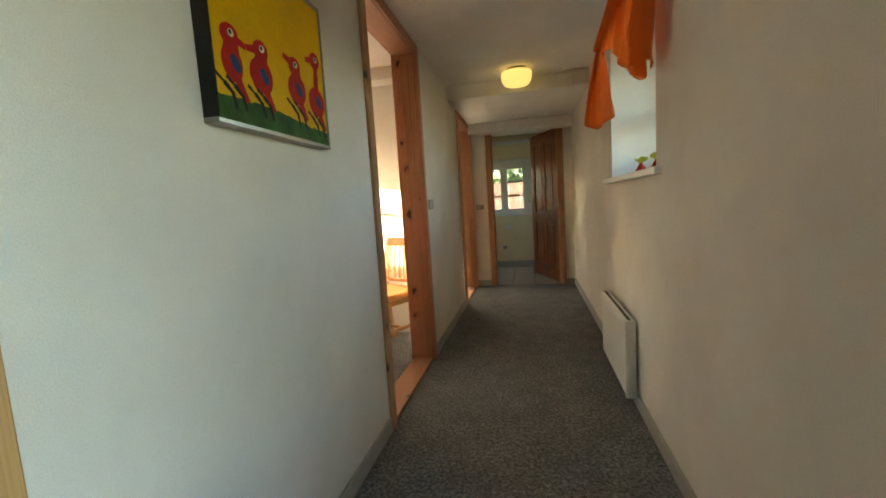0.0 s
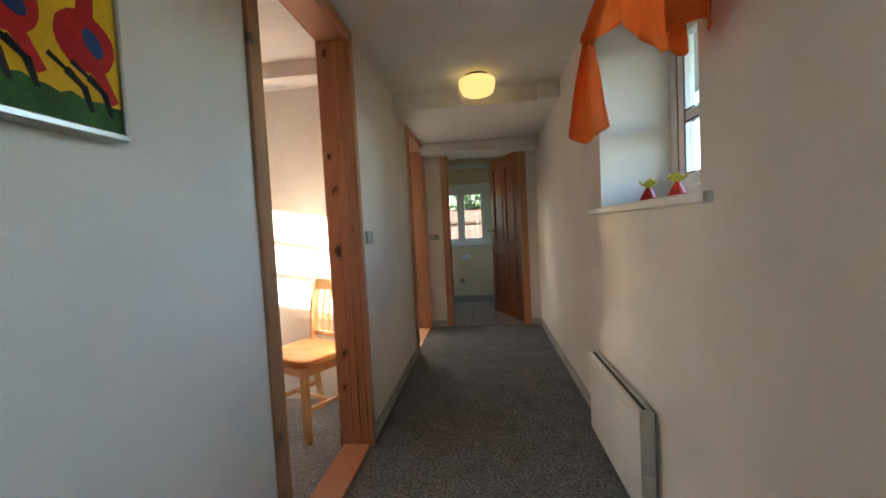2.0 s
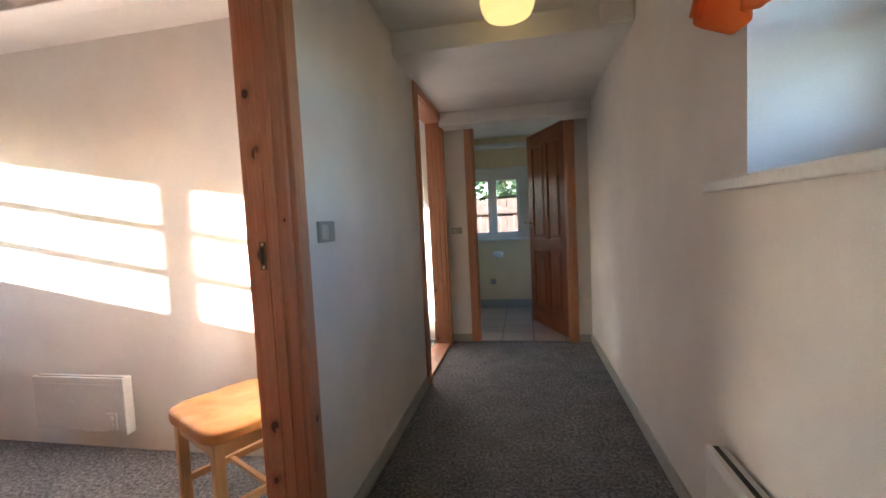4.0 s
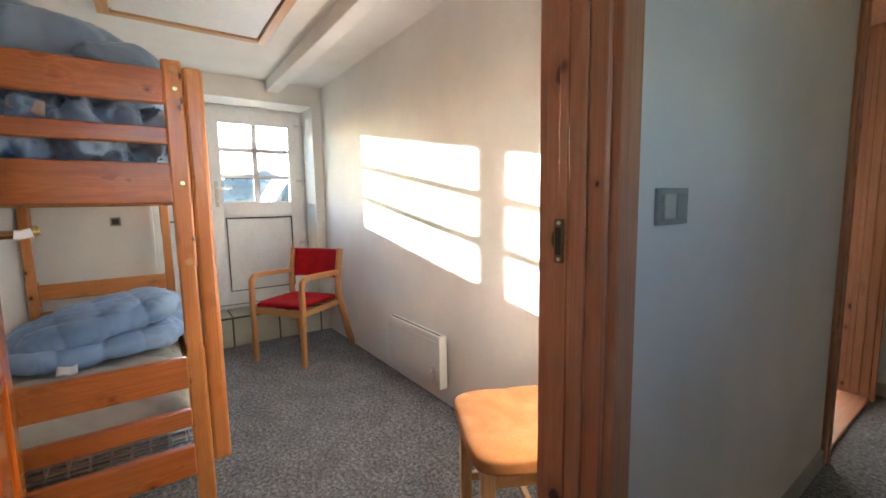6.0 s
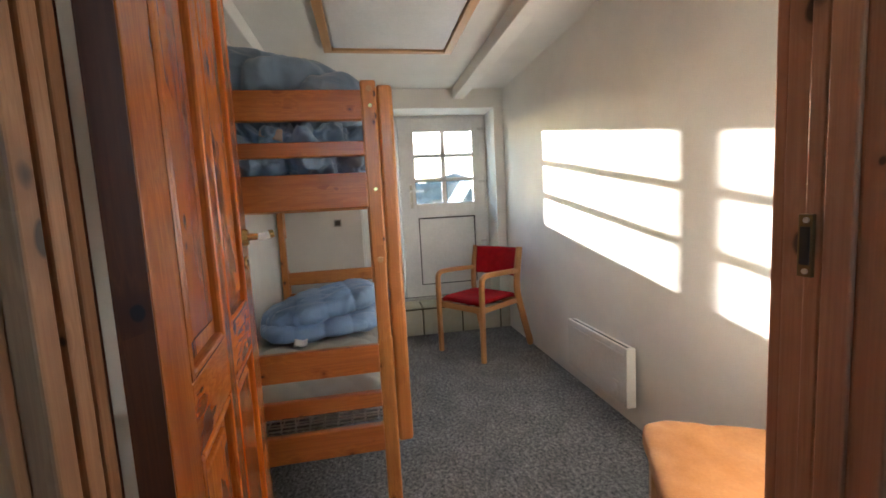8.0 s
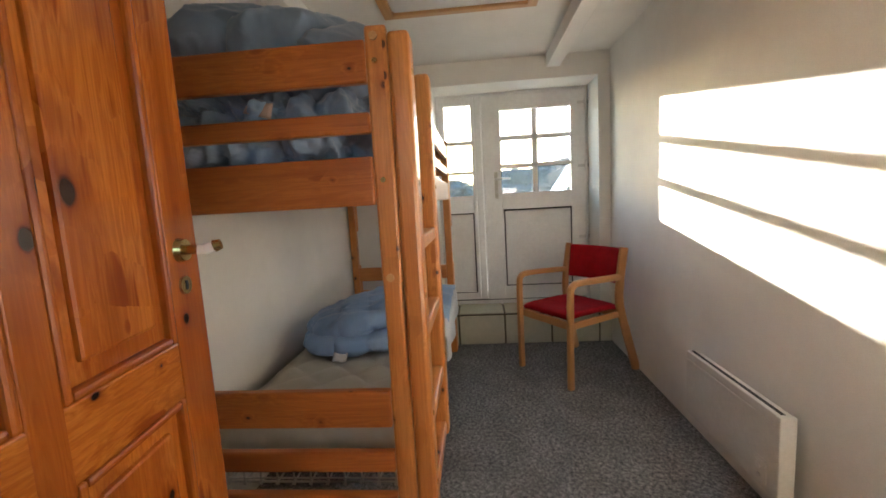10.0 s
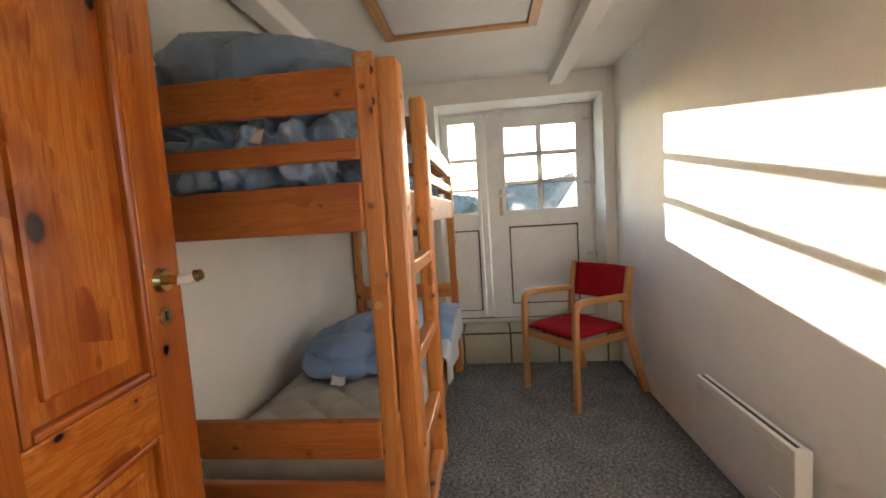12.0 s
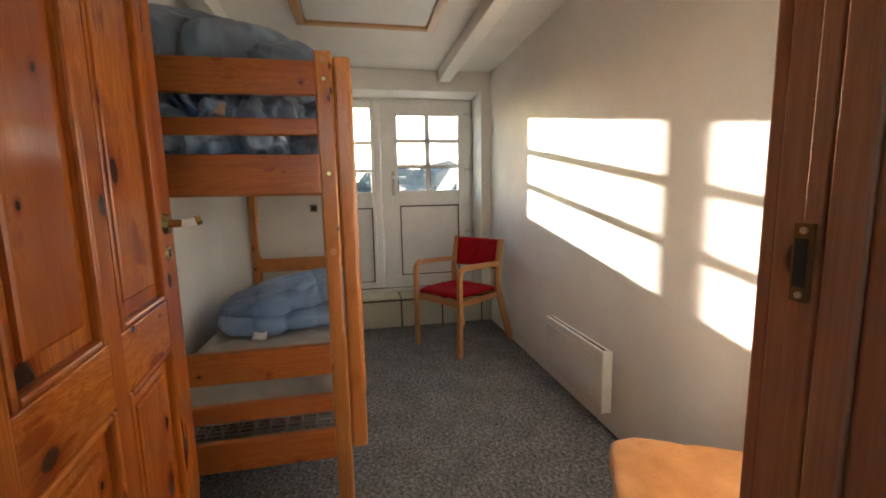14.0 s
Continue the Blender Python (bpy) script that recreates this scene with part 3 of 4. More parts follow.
part("window_frame", boxes((1.60, 1.67, -2.75, -2.70, 0.6, 2.0), (1.60, 1.67, -3.9, -3.85, 0.6, 2.0), (1.60, 1.67, -3.85, -2.75, 0.6, 0.65), (1.60, 1.67, -3.85, -2.75, 1.95, 2.0), r=0.004), PVC, added_window_2)
pane(box(1.634, 1.638, -3.85, -2.75, 0.65, 1.95), added_window_2)

window_3 = thing("window_3", (0.35, 4.35, 0.88), "white two-light utility room window with glazing bars", "window", kind="structure")
part("window_frame", boxes((-0.09, -0.03, 4.32, 4.40, 0.88, 1.82), (0.68, 0.80, 4.32, 4.40, 0.88, 1.82), (-0.03, 0.68, 4.32, 4.40, 0.88, 0.94), (-0.03, 0.68, 4.32, 4.40, 1.72, 1.82), (0.31, 0.345, 4.32, 4.40, 0.94, 1.72), r=0.004), PVC, window_3)
for x0, x1 in ((-0.03, 0.31), (0.345, 0.68)):
    part("casement", boxes((x0, x0 + 0.04, 4.31, 4.36, 0.94, 1.72), (x1 - 0.04, x1, 4.31, 4.36, 0.94, 1.72), (x0 + 0.04, x1 - 0.04, 4.31, 4.36, 0.94, 0.99), (x0 + 0.04, x1 - 0.04, 4.31, 4.36, 1.66, 1.72), r=0.003), PVC, window_3)
    part("glazing_bars", boxes((x0 + 0.04, x1 - 0.04, 4.312, 4.355, 1.195, 1.22), (x0 + 0.04, x1 - 0.04, 4.312, 4.355, 1.425, 1.45)), DARKIRON, window_3)
    for z0, z1 in ((0.99, 1.20), (1.22, 1.43), (1.45, 1.66)):
        pane(box(x0 + 0.04, x1 - 0.04, 4.334, 4.338, z0, z1), window_3)
part("window_sill", box(-0.09, 0.80, 4.22, 4.32, 0.88, 0.905, 0.004), WHITE, window_3)
part("blind_box", box(-0.09, 0.80, 4.25, 4.31, 1.77, 1.815, 0.004), WHITE, window_3)
# hidden by the end door's leaf; added so that daylight fills the utility room
added_window_5 = thing("added_window_5", (2.25, 3.55, 0.9), "unseen white side window added to light the utility room", "window", kind="structure")
part("window_frame", boxes((2.22, 2.28, 3.3, 3.35, 1.1, 1.9), (2.22, 2.28, 3.85, 3.9, 1.1, 1.9), (2.22, 2.28, 3.35, 3.85, 1.1, 1.15), (2.22, 2.28, 3.35, 3.85, 1.85, 1.9), r=0.004), PVC, added_window_5)
pane(box(2.248, 2.252, 3.35, 3.85, 1.15, 1.85), added_window_5)
window_4 = thing("window_4", (XF - 0.3, 2.08, 0.9), "white window of the next bedroom", "window", kind="structure")
part("window_frame", boxes((XF - 0.32, XF - 0.26, 1.86, 1.92, 0.75, 1.98), (XF - 0.32, XF - 0.26, 2.24, 2.3, 0.75, 1.98), (XF - 0.32, XF - 0.26, 1.92, 2.24, 0.75, 0.83), (XF - 0.32, XF - 0.26, 1.92, 2.24, 1.9, 1.98), r=0.004), PVC, window_4)
pane(box(XF - 0.292, XF - 0.288, 1.92, 2.24, 0.83, 1.9), window_4)

# glazed door with a side light, in the front wall's deep opening
GX = -3.60
gdoor = thing("door_5", (GX, 0, 0.25), "white glazed plastic terrace door with a side light", "door", kind="structure")
part("door_frame", boxes((GX - 0.04, GX + 0.02, 0.565, 0.625, 0.25, 2.06), (GX - 0.04, GX + 0.02, -0.675, -0.625, 0.25, 2.06), (GX - 0.04, GX + 0.02, -0.625, 0.565, 1.99, 2.06), (GX - 0.04, GX + 0.02, -0.625, 0.565, 0.25, 0.285), (GX - 0.04, GX + 0.02, -0.325, -0.275, 0.285, 1.99), r=0.004), PVC, gdoor)
part("rebate", boxes((GX - 0.05, GX - 0.0405, -0.36, -0.24, 0.26, 2.03), (GX - 0.05, GX - 0.0405, 0.53, 0.62, 0.26, 2.03), (GX - 0.05, GX - 0.0405, -0.67, -0.59, 0.26, 2.03), (GX - 0.05, GX - 0.0405, -0.59, 0.53, 1.95, 2.05), (GX - 0.05, GX - 0.0405, -0.59, 0.53, 0.25, 0.33)), PVC, gdoor)
# side light
part("side_light", boxes((GX - 0.03, GX + 0.03, -0.622, -0.575, 0.29, 1.985), (GX - 0.03, GX + 0.03, -0.36, -0.33, 0.29, 1.985), (GX - 0.03, GX + 0.03, -0.575, -0.36, 0.29, 0.36), (GX - 0.03, GX + 0.03, -0.575, -0.36, 1.03, 1.185), (GX - 0.03, GX + 0.03, -0.575, -0.36, 1.925, 1.985), (GX - 0.02, GX + 0.02, -0.575, -0.36, 1.36, 1.39), (GX - 0.02, GX + 0.02, -0.575, -0.36, 1.605, 1.64), r=0.003), PVC, gdoor)
part("lower_panel", box(GX - 0.012, GX + 0.012, -0.575, -0.36, 0.36, 1.03), PVC, gdoor)
part("gasket", boxes((GX + 0.0305, GX + 0.033, -0.370, -0.36, 0.36, 1.03), (GX + 0.0305, GX + 0.033, -0.575, -0.36, 1.03, 1.040), (GX + 0.0305, GX + 0.033, -0.575, -0.36, 0.354, 0.36)), BLACK, gdoor)
for z0, z1 in ((1.185, 1.36), (1.39, 1.605), (1.64, 1.925)):
    pane(box(GX - 0.002, GX + 0.002, -0.575, -0.36, z0, z1), gdoor)
# leaf
gl = part("leaf", boxes((GX - 0.03, GX + 0.035, -0.265, -0.122, 0.29, 1.985), (GX - 0.03, GX + 0.035, 0.448, 0.56, 0.29, 1.985), (GX - 0.03, GX + 0.035, -0.122, 0.448, 0.29, 0.405), (GX - 0.03, GX + 0.035, -0.122, 0.448, 1.055, 1.19), (GX - 0.03, GX + 0.035, -0.122, 0.448, 1.865, 1.985), r=0.003), PVC, gdoor)
part("glazing_bars", boxes((GX - 0.02, GX + 0.02, 0.140, 0.178, 1.19, 1.865), (GX - 0.052, GX + 0.02, -0.122, 0.448, 1.396, 1.430), (GX - 0.052, GX + 0.02, -0.122, 0.448, 1.626, 1.660), r=0.003), PVC, gl)
for y0, y1 in ((-0.122, 0.140), (0.178, 0.448)):
    for z0, z1 in ((1.19, 1.398), (1.428, 1.628), (1.658, 1.865)):
        pane(box(GX - 0.002, GX + 0.002, y0, y1, z0, z1), gl)
        part("gasket", boxes((GX + 0.0205, GX + 0.0225, y0, y1, z1 - 0.006, z1), (GX + 0.0205, GX + 0.0225, y0, y0 + 0.006, z0, z1), (GX + 0.0205, GX + 0.0225, y1 - 0.006, y1, z0, z1)), BLACK, gl)
part("lower_panel", box(GX - 0.012, GX + 0.02, -0.122, 0.448, 0.405, 1.055), PVC, gl)
part("gasket", boxes((GX + 0.0355, GX + 0.038, -0.105, 0.44, 1.043, 1.055), (GX + 0.0355, GX + 0.038, -0.105, 0.44, 0.405, 0.413), (GX + 0.0355, GX + 0.038, -0.111, -0.101, 0.405, 1.055), (GX + 0.0355, GX + 0.038, 0.434, 0.444, 0.405, 1.055)), BLACK, gl)
part("back_plate", box(GX + 0.035, GX + 0.043, -0.18, -0.152, 1.15, 1.37, 0.005), BEIGE, gl)
part("handle", tube([(GX + 0.04, -0.166, 1.31), (GX + 0.085, -0.166, 1.31), (GX + 0.09, -0.12, 1.31), (GX + 0.09, -0.05, 1.308)], (0.02, 0.018)), WHITE, gl, "white lever handle")
part("lock_cylinder", rod((GX + 0.043, -0.166, 1.2), (GX + 0.052, -0.166, 1.2), 0.009), STEEL, gl)
part("threshold_gap", boxes((GX + 0.0205, GX + 0.030, -0.60, 0.56, 0.284, 0.293)), BLACK, gdoor)
for z in (0.80, 1.38, 1.88):
    hinge = part("hinge", rod((GX + 0.045, 0.562, z - 0.045), (GX + 0.045, 0.562, z + 0.045), 0.010), WHITE, gl, "white door hinge")
    part("hinge_arm", box(GX + 0.034, GX + 0.042, 0.50, 0.60, z - 0.012, z + 0.012, 0.003), STEEL, hinge)

# ---- corridor ----
def heater(name, m, w, z0, z1, d, label):
    """A flat electric panel heater; local x along it, front at y 0, wall at y > d."""
    ob = thing(name, m.translation, label, "heater")
    part("body", box(0, w, 0.012, d, z0, z1 - 0.006, 0.004, 2, m), HEAT, ob)
    part("front_panel", box(-0.001, w + 0.001, 0, 0.012, z0 + 0.004, z1 - 0.032, 0.003, 2, m), HEAT, ob)
    part("end_cap", box(w - 0.012, w + 0.012, -0.004, d + 0.002, z0 - 0.004, z1 + 0.006, 0.004, 2, m), HEAT, ob)
    grille = part("grille", box(0.004, w - 0.014, 0.004, d - 0.004, z1 - 0.008, z1 + 0.0035, 0, 1, m), BLACK, ob, "dark slotted air outlet")
    for k in range(2):
        part("slat", box(0.002, w - 0.012, -0.001 + k * (d * 0.66), d * 0.34 + k * (d * 0.66), z1 - 0.03, z1 + 0.005, 0.002, 1, m), HEAT, grille)
    part("bracket", box(w * 0.3, w * 0.3 + 0.03, d, d + 0.034, z0 + 0.08, z1 - 0.05, 0, 1, m), HEAT, ob)
    part("bracket", box(w * 0.75, w * 0.75 + 0.03, d, d + 0.034, z0 + 0.08, z1 - 0.05, 0, 1, m), HEAT, ob)
    return ob


rad1 = heater("panel_heater", axes(1.20, 0.13, (0, -1), (1, 0)), 0.72, 0.055, 0.465, 0.048, "white electric panel heater on the corridor wall")
part("thermostat", box(1.205, 1.245, -0.608, -0.596, 0.13, 0.23, 0.003), HEAT, rad1)
rad2 = heater("panel_heater", axes(-1.965, 0.592, (1, 0), (0, 1)), 0.585, 0.125, 0.416, 0.046, "white electric panel heater on the sunlit wall")
part("thermostat", box(-1.485, -1.425, 0.585, 0.593, 0.15, 0.235, 0.004), HEAT, rad2, "small thermostat panel")
part("dial", rod((-1.455, 0.586, 0.208), (-1.455, 0.579, 0.208), 0.012), WHITE, rad2)
part("dial", rod((-1.455, 0.586, 0.172), (-1.455, 0.581, 0.172), 0.008), STEEL, rad2)

picture = thing("painting", (0.02, -1.68, 1.6), "framed painting of red birds on yellow above green grass", "painting")
PY0, PY1, PZ0, PZ1 = -1.972, -1.418, 1.352, 1.832
part("canvas", box(0.004, 0.036, PY0 + 0.008, PY1 - 0.008, PZ0 + 0.008, PZ1 - 0.008), YELLOW, picture, "yellow painted canvas")
part("frame_rail", box(0.0, 0.042, PY0, PY1, PZ0, PZ0 + 0.012, 0.002), SILVER, picture)
part("frame_rail", box(0.0, 0.042, PY0, PY1, PZ1 - 0.012, PZ1, 0.002), SILVER, picture)
part("frame_stile", box(0.0, 0.042, PY1 - 0.008, PY1, PZ0 + 0.012, PZ1 - 0.012, 0.002), SILVER, picture)
part("frame_stile", box(0.0, 0.042, PY0, PY0 + 0.008, PZ0 + 0.012, PZ1 - 0.012, 0.002), BLACKPAINT, picture, "black frame side")


def daub(points, x, thick=0.0004):
    """A flat painted patch from outline points (y, z)."""
    bm = bmesh.new()
    vs = [bm.verts.new((x, y, z)) for y, z in points]
    f = bm.faces.new(vs)
    ext = bmesh.ops.extrude_face_region(bm, geom=[f])
    for v in ext["geom"]:
        if isinstance(v, bmesh.types.BMVert):
            v.co.x += thick
    bmesh.ops.recalc_face_normals(bm, faces=bm.faces[:])
    return bm


def oval(cy, cz, a, b, tilt=0.0, n=22, rough=0.06, seed=0):
    out = []
    for k in range(n):
        t = 2 * math.pi * k / n
        r = 1 + rough * noise.noise(Vector((math.cos(t) * 2, math.sin(t) * 2, seed)))
        p, q = a * math.cos(t) * r, b * math.sin(t) * r
        out.append((cy + p * math.cos(tilt) - q * math.sin(tilt), cz + p * math.sin(tilt) + q * math.cos(tilt)))
    return out


def stroke(y0, z0, y1, z1, w):
    d = Vector((y1 - y0, z1 - z0)).normalized() * w / 2
    y0, z0, y1, z1 = y0 - d.x * 0.6, z0 - d.y * 0.6, y1 + d.x * 0.6, z1 + d.y * 0.6
    return [(y0 - d.y, z0 + d.x), (y0 + d.y, z0 - d.x), (y1 + d.y * 0.6, z1 - d.x * 0.6), (y1 - d.y * 0.6, z1 + d.x * 0.6)]


hills = [(PY0 + 0.008, PZ0 + 0.012), (PY1 - 0.008, PZ0 + 0.012)]
for k in range(31):
    y = PY1 - 0.008 - (PY1 - PY0 - 0.016) * k / 30
    hills.append((y, PZ0 + 0.066 + 0.010 * math.sin((y - PY0) * 9) + 0.008 * noise.noise(Vector((y * 40, 0, 0)))))
part("grass", daub(hills, 0.03620), GREEN, picture, "dark green painted grass")
for i, (by, bz, w, h, tilt, hy, hz, beak) in enumerate((
        (-1.897, 1.506, 0.038, 0.046, 0.1, -1.899, 1.572, 1), (-1.782, 1.506, 0.050, 0.048, 0.2, -1.778, 1.574, -1),
        (-1.604, 1.514, 0.051, 0.047, 0.3, -1.610, 1.584, -1), (-1.484, 1.502, 0.052, 0.049, 0.1, -1.478, 1.640, -1))):
    bird = part("painted_bird", daub(oval(by, bz, w, h, tilt, seed=i), 0.03684), REDPAINT, picture, "red painted bird shape")
    part("painted_neck", daub(stroke(by, bz + h * 0.5, hy + 0.006, hz, 0.066 if i < 3 else 0.034), 0.03692), REDPAINT, bird)
    part("painted_head", daub(oval(hy, hz, 0.033, 0.027, 0.3, seed=i + 9), 0.03700), REDPAINT, bird)
    part("painted_beak", daub(stroke(hy, hz, hy + beak * 0.052, hz + (0.014 if i == 2 else -0.010), 0.026), 0.03696), REDPAINT, bird)
    part("painted_tail", daub(stroke(by + 0.012, bz - h * 0.7, by + 0.042, bz - h - 0.032, 0.028), 0.03688), REDPAINT, bird)
    part("painted_wing", daub(oval(by + 0.012, bz + 0.002, 0.015, 0.024, tilt + 0.5, 16, seed=i + 20), 0.03756), BLUEPAINT, bird, "blue wing spot")
    part("painted_eye", daub(oval(hy + 0.006, hz + 0.006, 0.011, 0.010, 0, 12), 0.03772), WHITEPAINT, bird)
    part("painted_pupil", daub(oval(hy + 0.003, hz + 0.007, 0.0055, 0.006, 0, 10), 0.03840), BLACKPAINT, bird)
    for dy in (-0.022, 0.014):
        curve = [(by + dy - 0.040, bz - h * 0.86), (by + dy - 0.012, bz - h - 0.010), (by + dy + 0.012, bz - h - 0.028), (by + dy + 0.022, bz - h - 0.060)]
        for (ya, za), (yb, zb), wide in zip(curve, curve[1:], (0.010, 0.015, 0.014)):
            part("painted_leg", daub(stroke(ya, za, yb, zb, wide), 0.03732 + 0.0003 * (dy > 0)), BLACKPAINT, bird)

lamp = thing("ceiling_lamp", (0.668, 0.91, 2.245), "round lit yellowish opal glass ceiling lamp", "lamp")
part("base", rod((0.668, 0.91, 2.245), (0.668, 0.91, 2.215), 0.085, 0.10, 32), DARKIRON, lamp)
bm = bmesh.new()
prof = [(0.112, 2.222), (0.128, 2.212), (0.131, 2.19), (0.124, 2.15), (0.108, 2.118), (0.088, 2.108), (0.05, 2.104), (0.0005, 2.103)]
rings = [[bm.verts.new((0.668 + r * math.cos(2 * math.pi * k / 36), 0.91 + r * math.sin(2 * math.pi * k / 36), z)) for k in range(36)] for r, z in prof]
for a, b in zip(rings, rings[1:]):
    for k in range(36):
        f = bm.faces.new((a[k], a[(k + 1) % 36], b[(k + 1) % 36], b[k]))
        f.smooth = True
bm.faces.new(rings[0])
part("shade", bm, LAMP, lamp, "warm yellow opal glass shade")


def switch(name, m, w, h, label, mat):
    ob = thing(name, m.translation, label, "switch")
    part("plate", box(0, w, -0.011, 0, 0, h, 0.003, 2, m), mat, ob)
    part("rocker", box(w * 0.12, w * 0.5, -0.016, -0.011, h * 0.16, h * 0.84, 0.002, 2, m), BEIGE, ob)
    part("rocker", box(w * 0.54, w * 0.88, -0.0145, -0.011, h * 0.16, h * 0.84, 0.002, 2, m), mat, ob)


switch("light_switch", axes(0, 0.172, (0, 1), (-1, 0)) @ pose(0, 0, 1.10), 0.122, 0.075, "grey-beige double light switch beside the bedroom door", GREYPL)
switch("light_switch", axes(0.04, 2.72, (1, 0), (0, 1)) @ pose(0, 0, 1.035), 0.10, 0.06, "grey light switch beside the end door", GREYPL)

# curtain: a voile scarf knotted at both ends of the window head
curtain = thing("curtain", (1.2, -0.5, 2.1), "sheer orange scarf curtain draped round the window", "curtain")
part("curtain_rod", rod((1.225, -0.25, 2.19), (1.225, -1.2, 2.19), 0.007), WHITE, curtain)


def tail(u, v):
    """Far tail, fanning down from the knot."""
    z = 1.985 - 0.40 * v - 0.055 * math.sin(u * math.pi) * v + 0.012 * math.sin(u * 19) * v
    spread = 0.02 + 0.115 * v ** 0.8
    fold = (0.020 * math.sin(u * 15) + 0.006 * math.sin(u * 38 + v * 3)) * (0.35 + v)
    return (1.175 - spread * (u - 0.3) * 1.1 + fold, -0.17 - spread * (u - 0.5) * -1.2 + 0.016 * math.cos(u * 11), z)


def swag(u, v):
    """Band rising from the knot to the rod and along it."""
    y = -0.19 - 0.62 * u
    z = 1.985 + 0.20 * u ** 0.7 - v * (0.055 + 0.22 * math.sin(min(u * 1.2, 1) * math.pi * 0.55)) + 0.012 * math.sin(v * 13 + u * 4)
    return (1.185 + 0.02 * math.sin(v * 10 + u * 5) - 0.035 * math.sin(v * math.pi), y, z)


def near_tail(u, v):
    """Near end, hanging in loose folds to a wavy hem."""
    y = -0.68 - 0.44 * u
    z = 2.18 - v * (0.36 + 0.22 * math.sin(u * math.pi * 0.62)) + (0.015 * math.sin(u * 17) + 0.010 * math.sin(u * 43)) * (0.4 + v)
    return (1.20 + (0.026 * math.sin(u * 19 + v * 2) + 0.009 * math.sin(u * 47 - v * 4)) * (0.4 + v) - 0.03 * v, y + 0.02 * math.sin(v * 3), z)


part("tail", sheet_form(tail, 44, 30, 0.002), VOILE, curtain)
part("swag", sheet_form(swag, 44, 30, 0.002), VOILE, curtain)
part("near_tail", sheet_form(near_tail, 52, 34, 0.002), VOILE, curtain)
part("knot", lay(soft_form((0.06, 0.07, 0.07), 4, 2.2, 0.006, 30, 10), pose(1.175, -0.175, 1.985)), VOILE, curtain)


def sweet(x, y, tilt):
    """A red glass bonbon with a twisted yellow top."""
    ob = thing("glass_ornament", (x, y, 1.232), "red glass bonbon with a twisted yellow top on the sill", "ornament", "sill ornaments")
    bm = bmesh.new()
    pr = [(0.001, 0), (0.030, 0.0), (0.034, 0.006), (0.028, 0.022), (0.018, 0.042), (0.010, 0.056), (0.007, 0.060)]
    rs = [[bm.verts.new((x + r * math.cos(2 * math.pi * k / 20 + z * 20), y + r * (1 + 0.12 * (k % 2)) * math.sin(2 * math.pi * k / 20 + z * 20), 1.232 + z)) for k in range(20)] for r, z in pr]
    for a, b in zip(rs, rs[1:]):
        for k in range(20):
            bm.faces.new((a[k], a[(k + 1) % 20], b[(k + 1) % 20], b[k])).smooth = True
    part("body", bm, REDGLASS, ob, "twisted red glass body")

    def top(u, v):
        r = 0.006 + 0.028 * v
        a = 2 * math.pi * u
        return (x + r * math.cos(a), y + r * math.sin(a), 1.290 + 0.022 * v + 0.010 * math.sin(3 * a + tilt) * v)

    part("twist", sheet_form(top, 30, 6, 0.003), YELGLASS, ob, "flared yellow glass top")


sweet(1.345, -0.345, 0.3)
sweet(1.37, -0.545, 1.7)

# ---- bedroom ----
hatch = thing("loft_hatch", (-1.8, -0.38, 2.175), "white loft hatch with a pine frame in the ceiling", "hatch")
part("panel", box(-2.35, -1.15, -0.725, -0.035, 2.158, 2.174, 0.003), WHITE, hatch)
for y0, y1 in ((-0.785, -0.735), (-0.025, 0.025)):
    part("frame_rail", box(-2.40, -1.10, y0, y1, 2.146, 2.174, 0.004), BEECH["x"], hatch)
for x0, x1 in ((-2.40, -2.36), (-1.14, -1.10)):
    part("frame_rail", box(x0, x1, -0.735, -0.025, 2.146, 2.174, 0.004), BEECH["y"], hatch)

bed = thing("bunk_bed", (-2.1, -0.92, 0), "orange pine bunk bed with bolted rails", "bed")


def post(x0, x1, y0, y1, out):
    p = part("post", box(x0, x1, y0, y1, 0, 1.585, 0.006), BEDWOOD["z"], bed)
    s = 1 if out > 0 else -1
    part("upper_cheek", box(min(out, out + s * 0.030), max(out, out + s * 0.030), y0 - 0.002, y1 + 0.004, 0.962, 1.592, 0.007), BEDWOOD["z"], p)
    part("lower_cheek", box(min(out, out + s * 0.030), max(out, out + s * 0.030), y0 - 0.002, y1 + 0.004, 0.0, 0.70, 0.007), BEDWOOD["z"], p)
    return p


Y0, Y1 = -1.305, -0.535
p_front = post(-1.122, -1.080, Y1 - 0.05, Y1 - 0.003, -1.080)
post(-1.122, -1.080, Y0, Y0 + 0.05, -1.080)
post(-3.145, -3.102, Y1 - 0.05, Y1, -3.145)
post(-3.145, -3.102, Y0, Y0 + 0.05, -3.145)
for z in (1.555, 1.50, 1.225, 0.985):
    big = z in (1.555, 0.985)
    part("dowel" if big else "bolt", rod((-1.052, -0.558, z), (-1.0475, -0.558, z), 0.010 if big else 0.0065, n=14), BEECH["x"] if big else BRASS, p_front)
RAILS = ((1.457, 1.556), (1.340, 1.390), (1.165, 1.285), (0.580, 0.682), (0.452, 0.510), (0.285, 0.386))
for z0, z1 in RAILS:
    # near end rails wear the shaded copy, far ones the plain bed pine
    part("end_rail", box(-1.092, -1.066, Y0 + 0.05, Y1 - 0.05, z0, z1, 0.005), SHADEDRAIL["y"], bed)
    part("end_rail", box(-3.13, -3.105, Y0 + 0.05, Y1 - 0.05, z0, z1, 0.005), BEDWOOD["y"], bed)
